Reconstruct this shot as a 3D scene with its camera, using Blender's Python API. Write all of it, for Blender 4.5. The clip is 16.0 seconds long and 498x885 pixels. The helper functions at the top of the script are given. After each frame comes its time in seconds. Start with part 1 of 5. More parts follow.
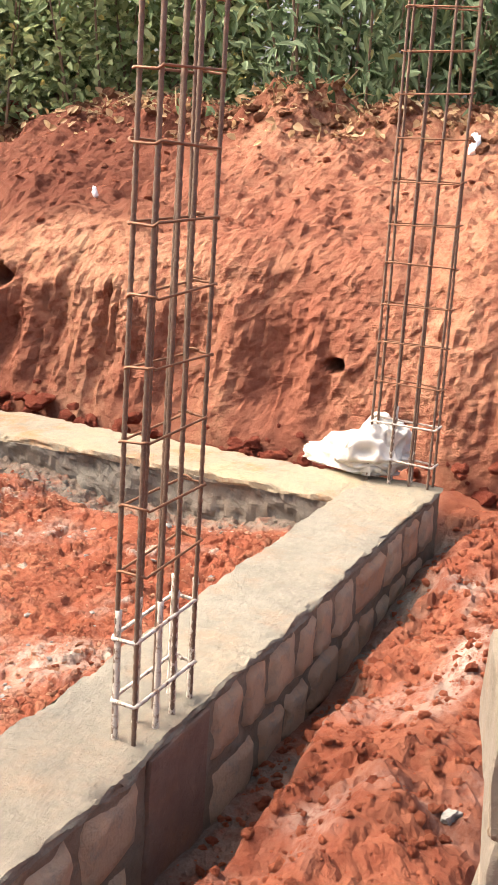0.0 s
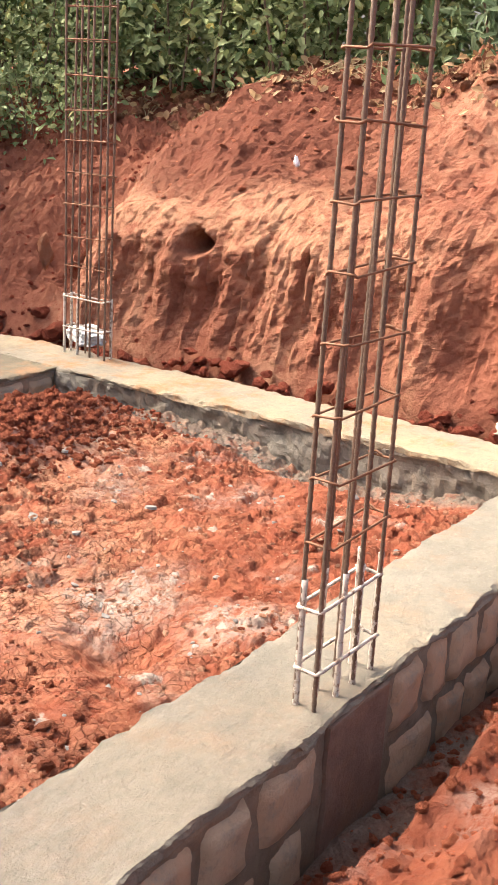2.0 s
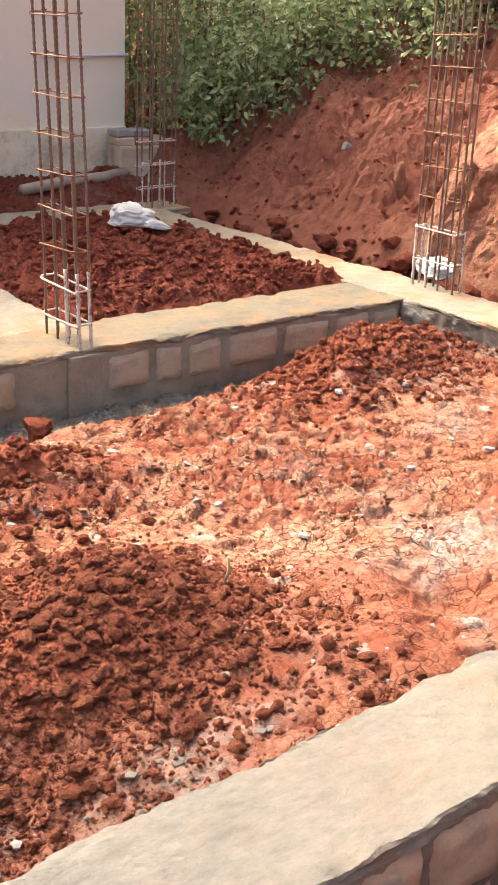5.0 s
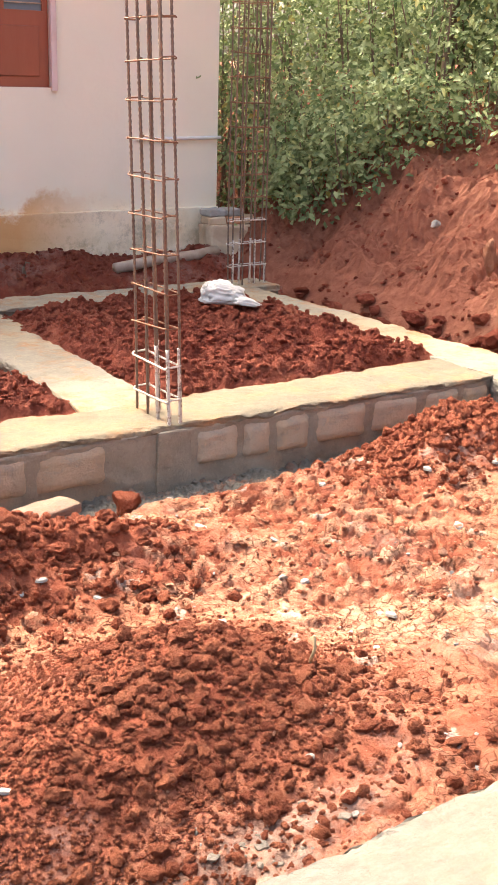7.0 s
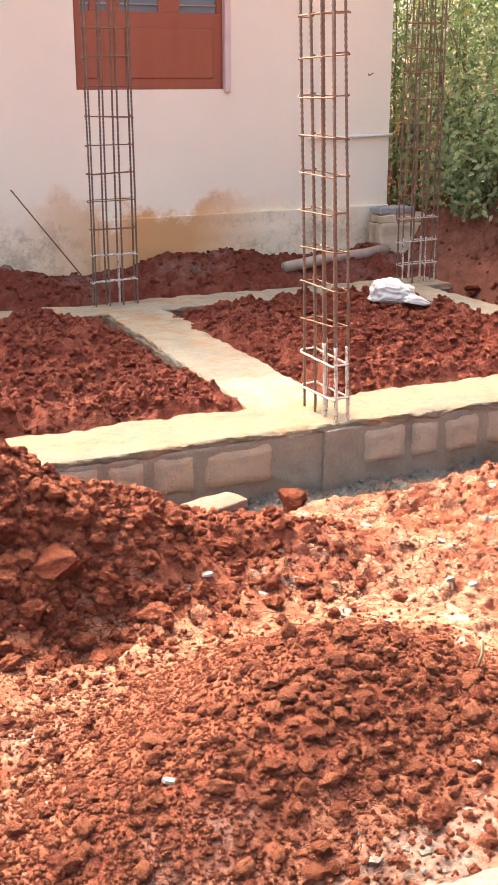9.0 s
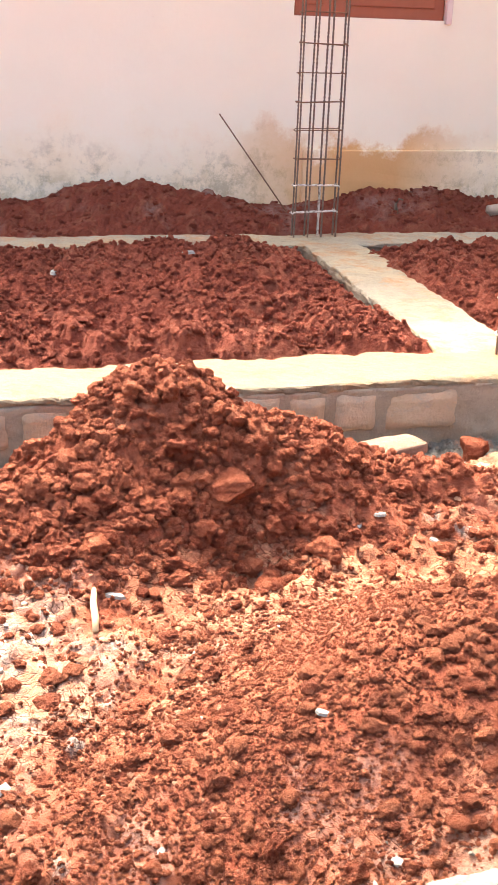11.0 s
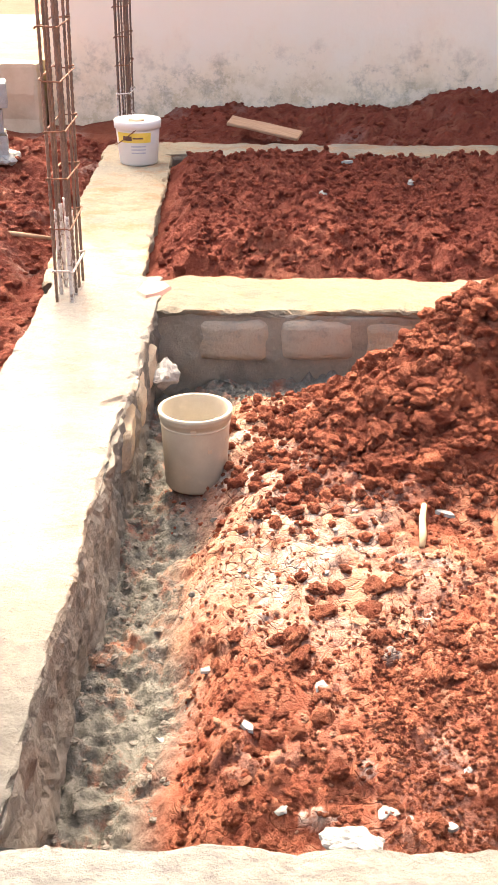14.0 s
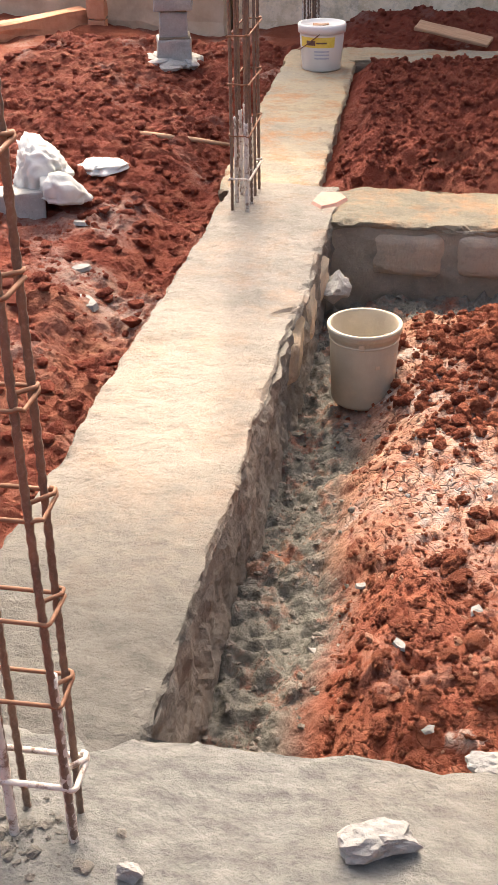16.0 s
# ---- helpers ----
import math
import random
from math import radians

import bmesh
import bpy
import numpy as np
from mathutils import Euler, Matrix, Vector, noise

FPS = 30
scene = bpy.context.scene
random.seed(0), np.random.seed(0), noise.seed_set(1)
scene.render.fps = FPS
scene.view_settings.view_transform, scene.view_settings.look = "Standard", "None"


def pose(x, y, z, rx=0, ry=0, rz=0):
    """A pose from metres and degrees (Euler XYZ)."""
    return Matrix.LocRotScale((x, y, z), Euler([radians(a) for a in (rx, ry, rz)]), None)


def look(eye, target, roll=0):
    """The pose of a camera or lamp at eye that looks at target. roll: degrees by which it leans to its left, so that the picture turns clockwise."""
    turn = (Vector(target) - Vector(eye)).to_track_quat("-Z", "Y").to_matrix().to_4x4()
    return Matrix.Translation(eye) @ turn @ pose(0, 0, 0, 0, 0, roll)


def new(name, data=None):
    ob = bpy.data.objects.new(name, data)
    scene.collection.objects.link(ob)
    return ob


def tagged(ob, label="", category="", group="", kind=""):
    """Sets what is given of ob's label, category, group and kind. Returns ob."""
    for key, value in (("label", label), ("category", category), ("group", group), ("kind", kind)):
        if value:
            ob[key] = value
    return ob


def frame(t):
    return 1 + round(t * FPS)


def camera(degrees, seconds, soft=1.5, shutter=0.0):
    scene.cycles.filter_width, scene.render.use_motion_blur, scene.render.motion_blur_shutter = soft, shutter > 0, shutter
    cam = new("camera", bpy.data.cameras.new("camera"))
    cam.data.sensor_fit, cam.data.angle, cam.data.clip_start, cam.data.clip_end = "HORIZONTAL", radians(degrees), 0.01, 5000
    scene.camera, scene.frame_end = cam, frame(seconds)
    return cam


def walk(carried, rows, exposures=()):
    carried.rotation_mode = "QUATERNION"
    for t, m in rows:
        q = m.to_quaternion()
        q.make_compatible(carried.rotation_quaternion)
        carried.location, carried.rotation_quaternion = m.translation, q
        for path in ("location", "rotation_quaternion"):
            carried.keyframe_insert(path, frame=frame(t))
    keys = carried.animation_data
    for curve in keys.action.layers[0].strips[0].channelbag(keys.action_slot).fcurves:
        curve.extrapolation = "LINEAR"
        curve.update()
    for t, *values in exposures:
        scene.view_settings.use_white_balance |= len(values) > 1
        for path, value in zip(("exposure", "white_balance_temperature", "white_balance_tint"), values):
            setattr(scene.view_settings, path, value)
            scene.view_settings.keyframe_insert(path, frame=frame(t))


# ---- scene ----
# ---------------------------------------------------------------- camera
EXPOSURES = ((0.0, 2.0, 6500, 10), (5.0, 2.36, 6600, 10), (8.0, 2.92, 6800, 10), (10.5, 3.14, 6850, 10), (11.5, 3.36, 6900, 10), (13.5, 3.22, 6900, 10), (14.5, 2.70, 6800, 10), (16.0, 2.15, 6550, 10),)
cam = camera(24.39, 16.0)
PATH = [
    (0.0, (0.6293, -1.8857, 1.7836), (4.1718, -0.3238, 0.7782), 3.568),
    (0.5, (0.5962, -1.9015, 1.8098), (4.0767, -0.2170, 0.7860), 3.477),
    (1.0, (0.5780, -1.9088, 1.8224), (3.9778, -0.0842, 0.7678), 3.679),
    (1.5, (0.5722, -1.9071, 1.8297), (3.8612, 0.0837, 0.7255), 3.707),
    (2.0, (0.5827, -1.8978, 1.8211), (3.7807, 0.2095, 0.6670), 3.439),
    (2.5, (0.5893, -1.8895, 1.8170), (3.6635, 0.3489, 0.5764), 3.156),
    (3.0, (0.5932, -1.8799, 1.8173), (3.5402, 0.4751, 0.4871), 3.259),
    (3.5, (0.5988, -1.8681, 1.8167), (3.3798, 0.6116, 0.3615), 3.439),
    (4.0, (0.6028, -1.8585, 1.8128), (3.2183, 0.7433, 0.2670), 3.918),
    (4.5, (0.6022, -1.8504, 1.8088), (3.0752, 0.9041, 0.2932), 3.595),
    (5.0, (0.6030, -1.8437, 1.8127), (2.9741, 1.0418, 0.3805), 2.520),
    (5.2, (0.6030, -1.8423, 1.8143), (2.9562, 1.0688, 0.4046), 2.281),
    (7.5, (0.6044, -1.8391, 1.8212), (2.6736, 1.3809, 0.6591), 1.118),
    (8.0, (0.6043, -1.8353, 1.8181), (2.5364, 1.4730, 0.6682), 0.263),
    (8.2, (0.6054, -1.8334, 1.8160), (2.4821, 1.5056, 0.6631), -0.146),
    (10.3, (0.6104, -1.7913, 1.7803), (1.9328, 1.7396, 0.4447), 2.067),
    (10.5, (0.6115, -1.7893, 1.7794), (1.8651, 1.7573, 0.4191), 2.202),
    (11.0, (0.6097, -1.7888, 1.7795), (1.6858, 1.7919, 0.3581), 2.352),
    (11.5, (0.6079, -1.7893, 1.7801), (1.5038, 1.8229, 0.3140), 2.318),
    (12.0, (0.6058, -1.7885, 1.7807), (1.3360, 1.8368, 0.2562), 2.077),
    (12.5, (0.6038, -1.7877, 1.7809), (1.1734, 1.8496, 0.2171), 1.964),
    (13.0, (0.6055, -1.7875, 1.7795), (0.9739, 1.8622, 0.1845), 1.901),
    (13.5, (0.6055, -1.7845, 1.7790), (0.7766, 1.8686, 0.1588), 1.582),
    (14.0, (0.6086, -1.7777, 1.7824), (0.5246, 1.8305, 0.0579), 0.210),
    (14.5, (0.6068, -1.7742, 1.7828), (0.3288, 1.7705, -0.0497), -0.696),
    (15.0, (0.6067, -1.7742, 1.7816), (0.1581, 1.7309, -0.0926), -1.332),
    (15.5, (0.6057, -1.7712, 1.7835), (0.0364, 1.6956, -0.1288), -1.126),
    (16.0, (0.6062, -1.7695, 1.7866), (-0.0324, 1.6408, -0.2038), -1.020),
]
walk(cam, [(t, look(eye, target, roll)) for t, eye, target, roll in PATH], EXPOSURES)

# ---------------------------------------------------------------- light
SUN_EL, SUN_TO = 47.0, Vector((-0.17, 0.985, 0)).normalized()
world = bpy.data.worlds.new("sky")
scene.world = world
world.use_nodes = True
wn = world.node_tree.nodes
sky = wn.new("ShaderNodeTexSky")
sky.sky_type, sky.sun_disc = "NISHITA", False
sky.sun_elevation, sky.sun_rotation = radians(SUN_EL), math.atan2(SUN_TO.x, SUN_TO.y)
sky.air_density, sky.dust_density, sky.ozone_density = 0.6, 10.0, 0.2
wn["Background"].inputs["Strength"].default_value = 0.15
world.node_tree.links.new(sky.outputs[0], wn["Background"].inputs["Color"])
sun = new("sun", bpy.data.lights.new("sun", "SUN"))
sun.data.energy, sun.data.angle, sun.data.color = 0.88, radians(1.2), (1.0, 0.92, 0.80)
sun.matrix_world = look(SUN_TO * 30 * math.cos(radians(SUN_EL)) + Vector((0, 0, 30 * math.sin(radians(SUN_EL)))), (0, 0, 0))


# ---------------------------------------------------------------- number noise
def hash3(i, j, k, seed):
    n = (i.astype(np.int64) * 374761393 + j.astype(np.int64) * 668265263 + k.astype(np.int64) * 2147483647 + seed * 1274126177) & 0x7FFFFFFF
    n = ((n ^ (n >> 13)) * 1274126177) & 0x7FFFFFFF
    n = ((n ^ (n >> 15)) * 668265263) & 0x7FFFFFFF
    return ((n ^ (n >> 16)) & 0xFFFFF) / float(0xFFFFF)


def vnoise(x, y, z=0.0, seed=0):
    x, y, z = np.broadcast_arrays(np.asarray(x, float), np.asarray(y, float), np.asarray(z, float))
    i, j, k = np.floor(x), np.floor(y), np.floor(z)
    u, v, w = x - i, y - j, z - k
    u, v, w = (a * a * (3 - 2 * a) for a in (u, v, w))
    out = 0.0
    for a in (0, 1):
        for b in (0, 1):
            for c in (0, 1):
                out = out + hash3(i + a, j + b, k + c, seed) * (u if a else 1 - u) * (v if b else 1 - v) * (w if c else 1 - w)
    return out * 2 - 1


def fbm(x, y, z=0.0, size=1.0, octaves=4, seed=0, gain=0.5):
    total, amp = 0.0, 1.0
    for o in range(octaves):
        s = 2.03**o / size
        total = total + amp * vnoise(np.asarray(x) * s + 7.3 * o, np.asarray(y) * s - 3.1 * o, np.asarray(z) * s, seed + o)
        amp *= gain
    return total


def plates(x, y, size, seed=0):
    """Broken plates of about that size: distance to the nearest joint, a number for each plate, and its tilt."""
    x, y = np.asarray(x, float) / size, np.asarray(y, float) / size
    i, j = np.floor(x), np.floor(y)
    shape = np.broadcast(x, y).shape
    near, second, rnd, slant = np.full(shape, 9.0), np.full(shape, 9.0), np.zeros(shape), np.zeros(shape)
    for a in (-1, 0, 1):
        for b in (-1, 0, 1):
            ii, jj = i + a, j + b
            zz = np.zeros_like(ii)
            px, py = ii + hash3(ii, jj, zz, seed), jj + hash3(ii, jj, zz, seed + 1)
            d = np.hypot(x - px, y - py)
            closer = d < near
            second = np.where(closer, near, np.minimum(second, d))
            rnd = np.where(closer, hash3(ii, jj, zz, seed + 2), rnd)
            w = 6.283 * hash3(ii, jj, zz, seed + 3)
            slant = np.where(closer, (x - px) * np.cos(w) + (y - py) * np.sin(w), slant)
            near = np.where(closer, d, near)
    return second - near, rnd, slant


def bump(x, y, cx, cy, sx, sy, turn=0.0):
    c, s = math.cos(radians(turn)), math.sin(radians(turn))
    u, v = (x - cx) * c + (y - cy) * s, -(x - cx) * s + (y - cy) * c
    return np.exp(-((u / sx) ** 2 + (v / sy) ** 2))


def step01(a, b, x):
    t = np.clip((np.asarray(x, float) - a) / (b - a), 0, 1)
    return t * t * (3 - 2 * t)


# ---------------------------------------------------------------- materials
class Mat:
    def __init__(self, name, rough=0.9, metal=0.0, spec=0.3):
        self.m = bpy.data.materials.new(name)
        self.m.use_nodes = True
        self.t = self.m.node_tree
        self.b = self.t.nodes["Principled BSDF"]
        self.b.inputs["Roughness"].default_value = rough
        self.b.inputs["Metallic"].default_value = metal
        self.b.inputs["Specular IOR Level"].default_value = spec
        self.co = self.node("ShaderNodeTexCoord").outputs["Object"]

    def node(self, kind, **values):
        n = self.t.nodes.new(kind)
        for k, v in values.items():
            n.inputs[k].default_value = v
        return n

    def link(self, a, b):
        self.t.links.new(a, b)

    def noise(self, scale, detail=5.0, rough=0.6, seed=0.0, stretch=None):
        n = self.node("ShaderNodeTexNoise", Scale=scale, Detail=detail, Roughness=rough)
        mp = self.node("ShaderNodeMapping")
        mp.inputs["Location"].default_value = (seed, seed * 1.7, seed * 0.6)
        if stretch:
            mp.inputs["Scale"].default_value = stretch
        self.link(self.co, mp.inputs["Vector"])
        self.link(mp.outputs[0], n.inputs["Vector"])
        return n.outputs["Fac"]

    def ramp(self, fac, a, b, lo=0.0, hi=1.0):
        n = self.node("ShaderNodeMapRange")
        n.inputs["From Min"].default_value, n.inputs["From Max"].default_value = a, b
        n.inputs["To Min"].default_value, n.inputs["To Max"].default_value = lo, hi
        self.link(fac, n.inputs["Value"])
        return n.outputs[0]

    def mix(self, fac, a, b):
        n = self.t.nodes.new("ShaderNodeMix")
        n.data_type = "RGBA"
        for sock, v in ((n.inputs[0], fac), (n.inputs[6], a), (n.inputs[7], b)):
            if isinstance(v, (tuple, float, int)):
                sock.default_value = (*v, 1) if isinstance(v, tuple) else v
            else:
                self.link(v, sock)
        return n.outputs[2]

    def math(self, op, a, b):
        n = self.t.nodes.new("ShaderNodeMath")
        n.operation = op
        for sock, v in zip(n.inputs, (a, b)):
            if isinstance(v, (float, int)):
                sock.default_value = v
            else:
                self.link(v, sock)
        return n.outputs[0]

    def attr(self, name):
        n = self.t.nodes.new("ShaderNodeAttribute")
        n.attribute_name = name
        return n.outputs["Fac"]

    def island(self):
        return self.node("ShaderNodeNewGeometry").outputs["Random Per Island"]

    def each(self):
        return self.node("ShaderNodeObjectInfo").outputs["Random"]

    def color(self, c):
        self.link(c, self.b.inputs["Base Color"]) if not isinstance(c, tuple) else setattr(self.b.inputs["Base Color"], "default_value", (*c, 1))
        return self

    def relief(self, height, strength=0.5, distance=0.01):
        n = self.node("ShaderNodeBump", Strength=strength, Distance=distance)
        self.link(height, n.inputs["Height"])
        self.link(n.outputs[0], self.b.inputs["Normal"])
        return self


def soil_material(name, fresh, fresh2, crust, cracks=True, depth=0.03):
    m = Mat(name, 0.95, 0, 0.12)
    big, mid, fine = m.noise(1.1, 4, 0.6, 3), m.noise(9, 6, 0.7, 1), m.noise(70, 6, 0.75, 5)
    c = m.mix(m.ramp(mid, 0.3, 0.7), fresh, fresh2)
    pale = m.math("MULTIPLY", m.attr("pale"), m.ramp(m.math("ADD", m.math("MULTIPLY", mid, 0.6), m.math("MULTIPLY", m.noise(30, 6, 0.7, 12), 0.4)), 0.40, 0.56, 0.12, 1.0))
    crusty = m.mix(m.ramp(big, 0.35, 0.65), crust, tuple(v * k for v, k in zip(crust, (0.86, 0.74, 0.66))))
    c = m.mix(pale, c, crusty)
    c = m.mix(m.ramp(fine, 0.6, 0.8, 0, 0.3), c, tuple(min(1, v * 1.35) for v in crust))
    c = m.mix(m.ramp(fine, 0.42, 0.25, 0, 0.55), c, tuple(v * 0.5 for v in fresh))
    height = m.math("ADD", m.math("MULTIPLY", mid, 0.7), m.math("ADD", m.math("MULTIPLY", fine, 0.45), m.math("MULTIPLY", m.noise(26, 6, 0.7, 15), 0.6)))
    if cracks:
        v = m.node("ShaderNodeTexVoronoi", Scale=24.0)
        v.feature = "DISTANCE_TO_EDGE"
        warp = m.node("ShaderNodeVectorMath")
        warp.operation = "MULTIPLY_ADD"
        nz = m.node("ShaderNodeTexNoise", Scale=6.0, Detail=4.0)
        m.link(m.co, nz.inputs["Vector"])
        m.link(nz.outputs["Color"], warp.inputs[0])
        warp.inputs[1].default_value = (0.12, 0.12, 0.12)
        m.link(m.co, warp.inputs[2])
        m.link(warp.outputs[0], v.inputs["Vector"])
        crack = m.math("MULTIPLY", m.ramp(v.outputs["Distance"], 0.055, 0.0), m.attr("pale"))
        crack = m.math("MULTIPLY", m.math("SUBTRACT", crack, m.attr("cement")), m.ramp(m.noise(2.4, 3, 0.5, 9), 0.38, 0.5))
        crack = m.math("MAXIMUM", crack, 0.0)
        c = m.mix(m.math("MULTIPLY", crack, 0.75), c, tuple(v_ * 0.55 for v_ in fresh))
        height = m.math("SUBTRACT", height, m.math("MULTIPLY", crack, 1.5))
    # darker red mixed in by a per-vertex mask
    c = m.mix(m.math("MULTIPLY", m.attr("dark_red"), m.ramp(mid, 0.25, 0.6, 0.55, 1.0)), c, tuple(v * 0.62 for v in fresh))
    lime = m.math("MULTIPLY", m.attr("lime"), m.ramp(m.noise(16, 7, 0.75, 2), 0.38, 0.55))
    c = m.mix(m.math("MULTIPLY", lime, 0.85), c, (0.42, 0.372, 0.312))
    cement = m.math("MULTIPLY", m.attr("cement"), m.ramp(m.noise(7, 6, 0.7, 8), 0.30, 0.50))
    c = m.mix(cement, c, m.mix(m.ramp(fine, 0.3, 0.7), (0.115, 0.106, 0.084), (0.215, 0.20, 0.163)))
    return m.color(c).relief(height, 1.0, depth).m


FRESH, FRESH2, CRUST = (0.20, 0.053, 0.028), (0.29, 0.090, 0.046), (0.47, 0.265, 0.165)
M_SOIL = soil_material("red_laterite_soil", FRESH, FRESH2, CRUST)
M_BANK = soil_material("bank_earth", (0.20, 0.066, 0.039), (0.295, 0.119, 0.072), (0.43, 0.25, 0.156), False, 0.033)
M_GROUND = soil_material("trodden_red_ground", (0.148, 0.040, 0.021), (0.215, 0.068, 0.036), (0.30, 0.145, 0.09), False, 0.025)
M_DARK = soil_material("dug_soil", (0.155, 0.036, 0.021), (0.225, 0.060, 0.034), (0.33, 0.15, 0.09), False, 0.045)


def clod_material(name, a, b, c):
    m = Mat(name, 0.95, 0, 0.12)
    col = m.mix(m.ramp(m.island(), 0, 1), a, b)
    col = m.mix(m.ramp(m.noise(40, 6, 0.75), 0.52, 0.75, 0, 0.4), col, c)
    col = m.mix(m.ramp(m.noise(85, 4, 0.7, 6), 0.42, 0.3, 0, 0.4), col, tuple(v * 0.6 for v in a))
    return m.color(col).relief(m.math("ADD", m.noise(120, 6, 0.8, 4), m.noise(48, 6, 0.75, 9)), 1.0, 0.03).m


M_CLOD = clod_material("soil_clods", (0.21, 0.053, 0.026), (0.34, 0.105, 0.052), (0.40, 0.20, 0.12))
M_CLOD_ORANGE = clod_material("orange_crumbs", (0.185, 0.050, 0.025), (0.29, 0.098, 0.049), (0.40, 0.205, 0.125))
M_CLOD_BANK = clod_material("bank_crumbs", (0.24, 0.075, 0.04), (0.36, 0.14, 0.08), (0.42, 0.21, 0.13))
M_CREST = clod_material("brown_rubble", (0.20, 0.09, 0.05), (0.32, 0.16, 0.09), (0.42, 0.26, 0.16))
M_CLOD_DARK = clod_material("dark_clods", (0.165, 0.037, 0.021), (0.26, 0.068, 0.037), (0.34, 0.13, 0.075))
M_CLOD_PALE = clod_material("crust_chips", (0.33, 0.135, 0.075), (0.45, 0.245, 0.155), (0.50, 0.34, 0.25))


def concrete_material(name, a, b, dust, rust=0.5, shade_tint=None):
    m = Mat(name, 0.88, 0, 0.25)
    big, mid, fine = m.noise(0.8, 4, 0.55, 2), m.noise(6, 6, 0.65, 6), m.noise(90, 5, 0.7, 1)
    c = m.mix(m.ramp(mid, 0.3, 0.7), a, b)
    c = m.mix(m.ramp(big, 0.42, 0.6), c, dust)
    c = m.mix(m.math("MULTIPLY", m.ramp(m.noise(4.2, 6, 0.7, 14), 0.48, 0.66), rust), c, (0.30, 0.155, 0.07))
    c = m.mix(m.ramp(fine, 0.6, 0.74, 0, 0.35), c, (0.07, 0.06, 0.05))
    c = m.mix(m.ramp(m.noise(45, 6, 0.75, 19), 0.54, 0.66, 0, 0.4), c, tuple(min(1, v * 1.4) for v in dust))
    c = m.mix(m.ramp(m.noise(24, 7, 0.8, 11), 0.53, 0.68, 0, 0.45), c, tuple(v * 0.65 for v in a))
    c = m.mix(m.ramp(m.noise(3.2, 7, 0.75, 17, (1, 1.6, 1)), 0.5, 0.66, 0, 0.45), c, tuple(v * 0.72 for v in a))
    c = m.mix(m.ramp(m.noise(14, 7, 0.75, 27, (1, 2.4, 1)), 0.52, 0.64, 0, 0.4), c, tuple(v * 0.78 for v in b))
    # shade painted into the colour: darker greys below a noisy limit on one axis
    if shade_tint:
        sep = m.node("ShaderNodeSeparateXYZ")
        m.link(m.co, sep.inputs[0])
        shade_fac = m.ramp(m.math("ADD", sep.outputs[shade_tint[2]], m.math("MULTIPLY", m.noise(3, 6, 0.7, 23), 1.2)), shade_tint[4], shade_tint[3], 0, 0.9)
        c = m.mix(shade_fac, c, m.mix(m.ramp(m.noise(13, 7, 0.75, 29, (1, 2.2, 1)), 0.36, 0.62), shade_tint[0], shade_tint[1]))
    h = m.math("ADD", m.math("MULTIPLY", mid, 0.5), m.math("ADD", m.math("MULTIPLY", m.noise(34, 7, 0.75, 3), 0.5), m.math("MULTIPLY", m.noise(110, 5, 0.7, 13), 0.35)))
    return m.color(c).relief(m.math("ADD", h, m.math("MULTIPLY", m.noise(15, 7, 0.7, 33, (1, 1.5, 1)), 0.5)), 0.9, 0.018).m


M_SCREED = concrete_material("cement_screed", (0.128, 0.122, 0.105), (0.172, 0.164, 0.142), (0.222, 0.195, 0.155), 0.4)
M_DRY_SCREED = concrete_material("dry_dusty_screed", (0.132, 0.113, 0.079), (0.178, 0.153, 0.107), (0.21, 0.165, 0.10), 0.7)
# left and front screed carry painted shade towards the near corner
M_LEFT = concrete_material("screed_with_shaded_end", (0.165, 0.147, 0.12), (0.222, 0.197, 0.162), (0.26, 0.22, 0.168), 0.3, ((0.068, 0.065, 0.054), (0.115, 0.106, 0.087), "Y", 0.9, 1.9))
M_FRONT = concrete_material("front_screed_shaded_end", (0.178, 0.164, 0.130), (0.232, 0.213, 0.167), (0.25, 0.215, 0.155), 0.3, ((0.094, 0.092, 0.081), (0.192, 0.185, 0.162), "X", 0.9, 4.8))
M_OCHRE = concrete_material("ochre_stained_screed", (0.20, 0.178, 0.135), (0.27, 0.235, 0.175), (0.31, 0.25, 0.16), 1.0)
M_MORTAR = concrete_material("cement_mortar", (0.165, 0.132, 0.092), (0.265, 0.225, 0.165), (0.22, 0.165, 0.112), 0.25)
M_PALE_MORTAR = concrete_material("tan_mortar", (0.21, 0.182, 0.135), (0.31, 0.275, 0.205), (0.27, 0.225, 0.16), 0.2)
M_RENDER = concrete_material("grey_mortar_slurry", (0.105, 0.096, 0.078), (0.20, 0.183, 0.15), (0.175, 0.15, 0.118), 0.15)
M_STUB = concrete_material("muddy_concrete", (0.17, 0.105, 0.075), (0.24, 0.16, 0.115), (0.2, 0.125, 0.09), 0.4)
M_PIER = concrete_material("weathered_block", (0.15, 0.125, 0.095), (0.22, 0.19, 0.15), (0.21, 0.165, 0.12), 0.35)
M_BLOCK = concrete_material("concrete_block", (0.32, 0.305, 0.272), (0.43, 0.41, 0.365), (0.39, 0.355, 0.305), 0.1)


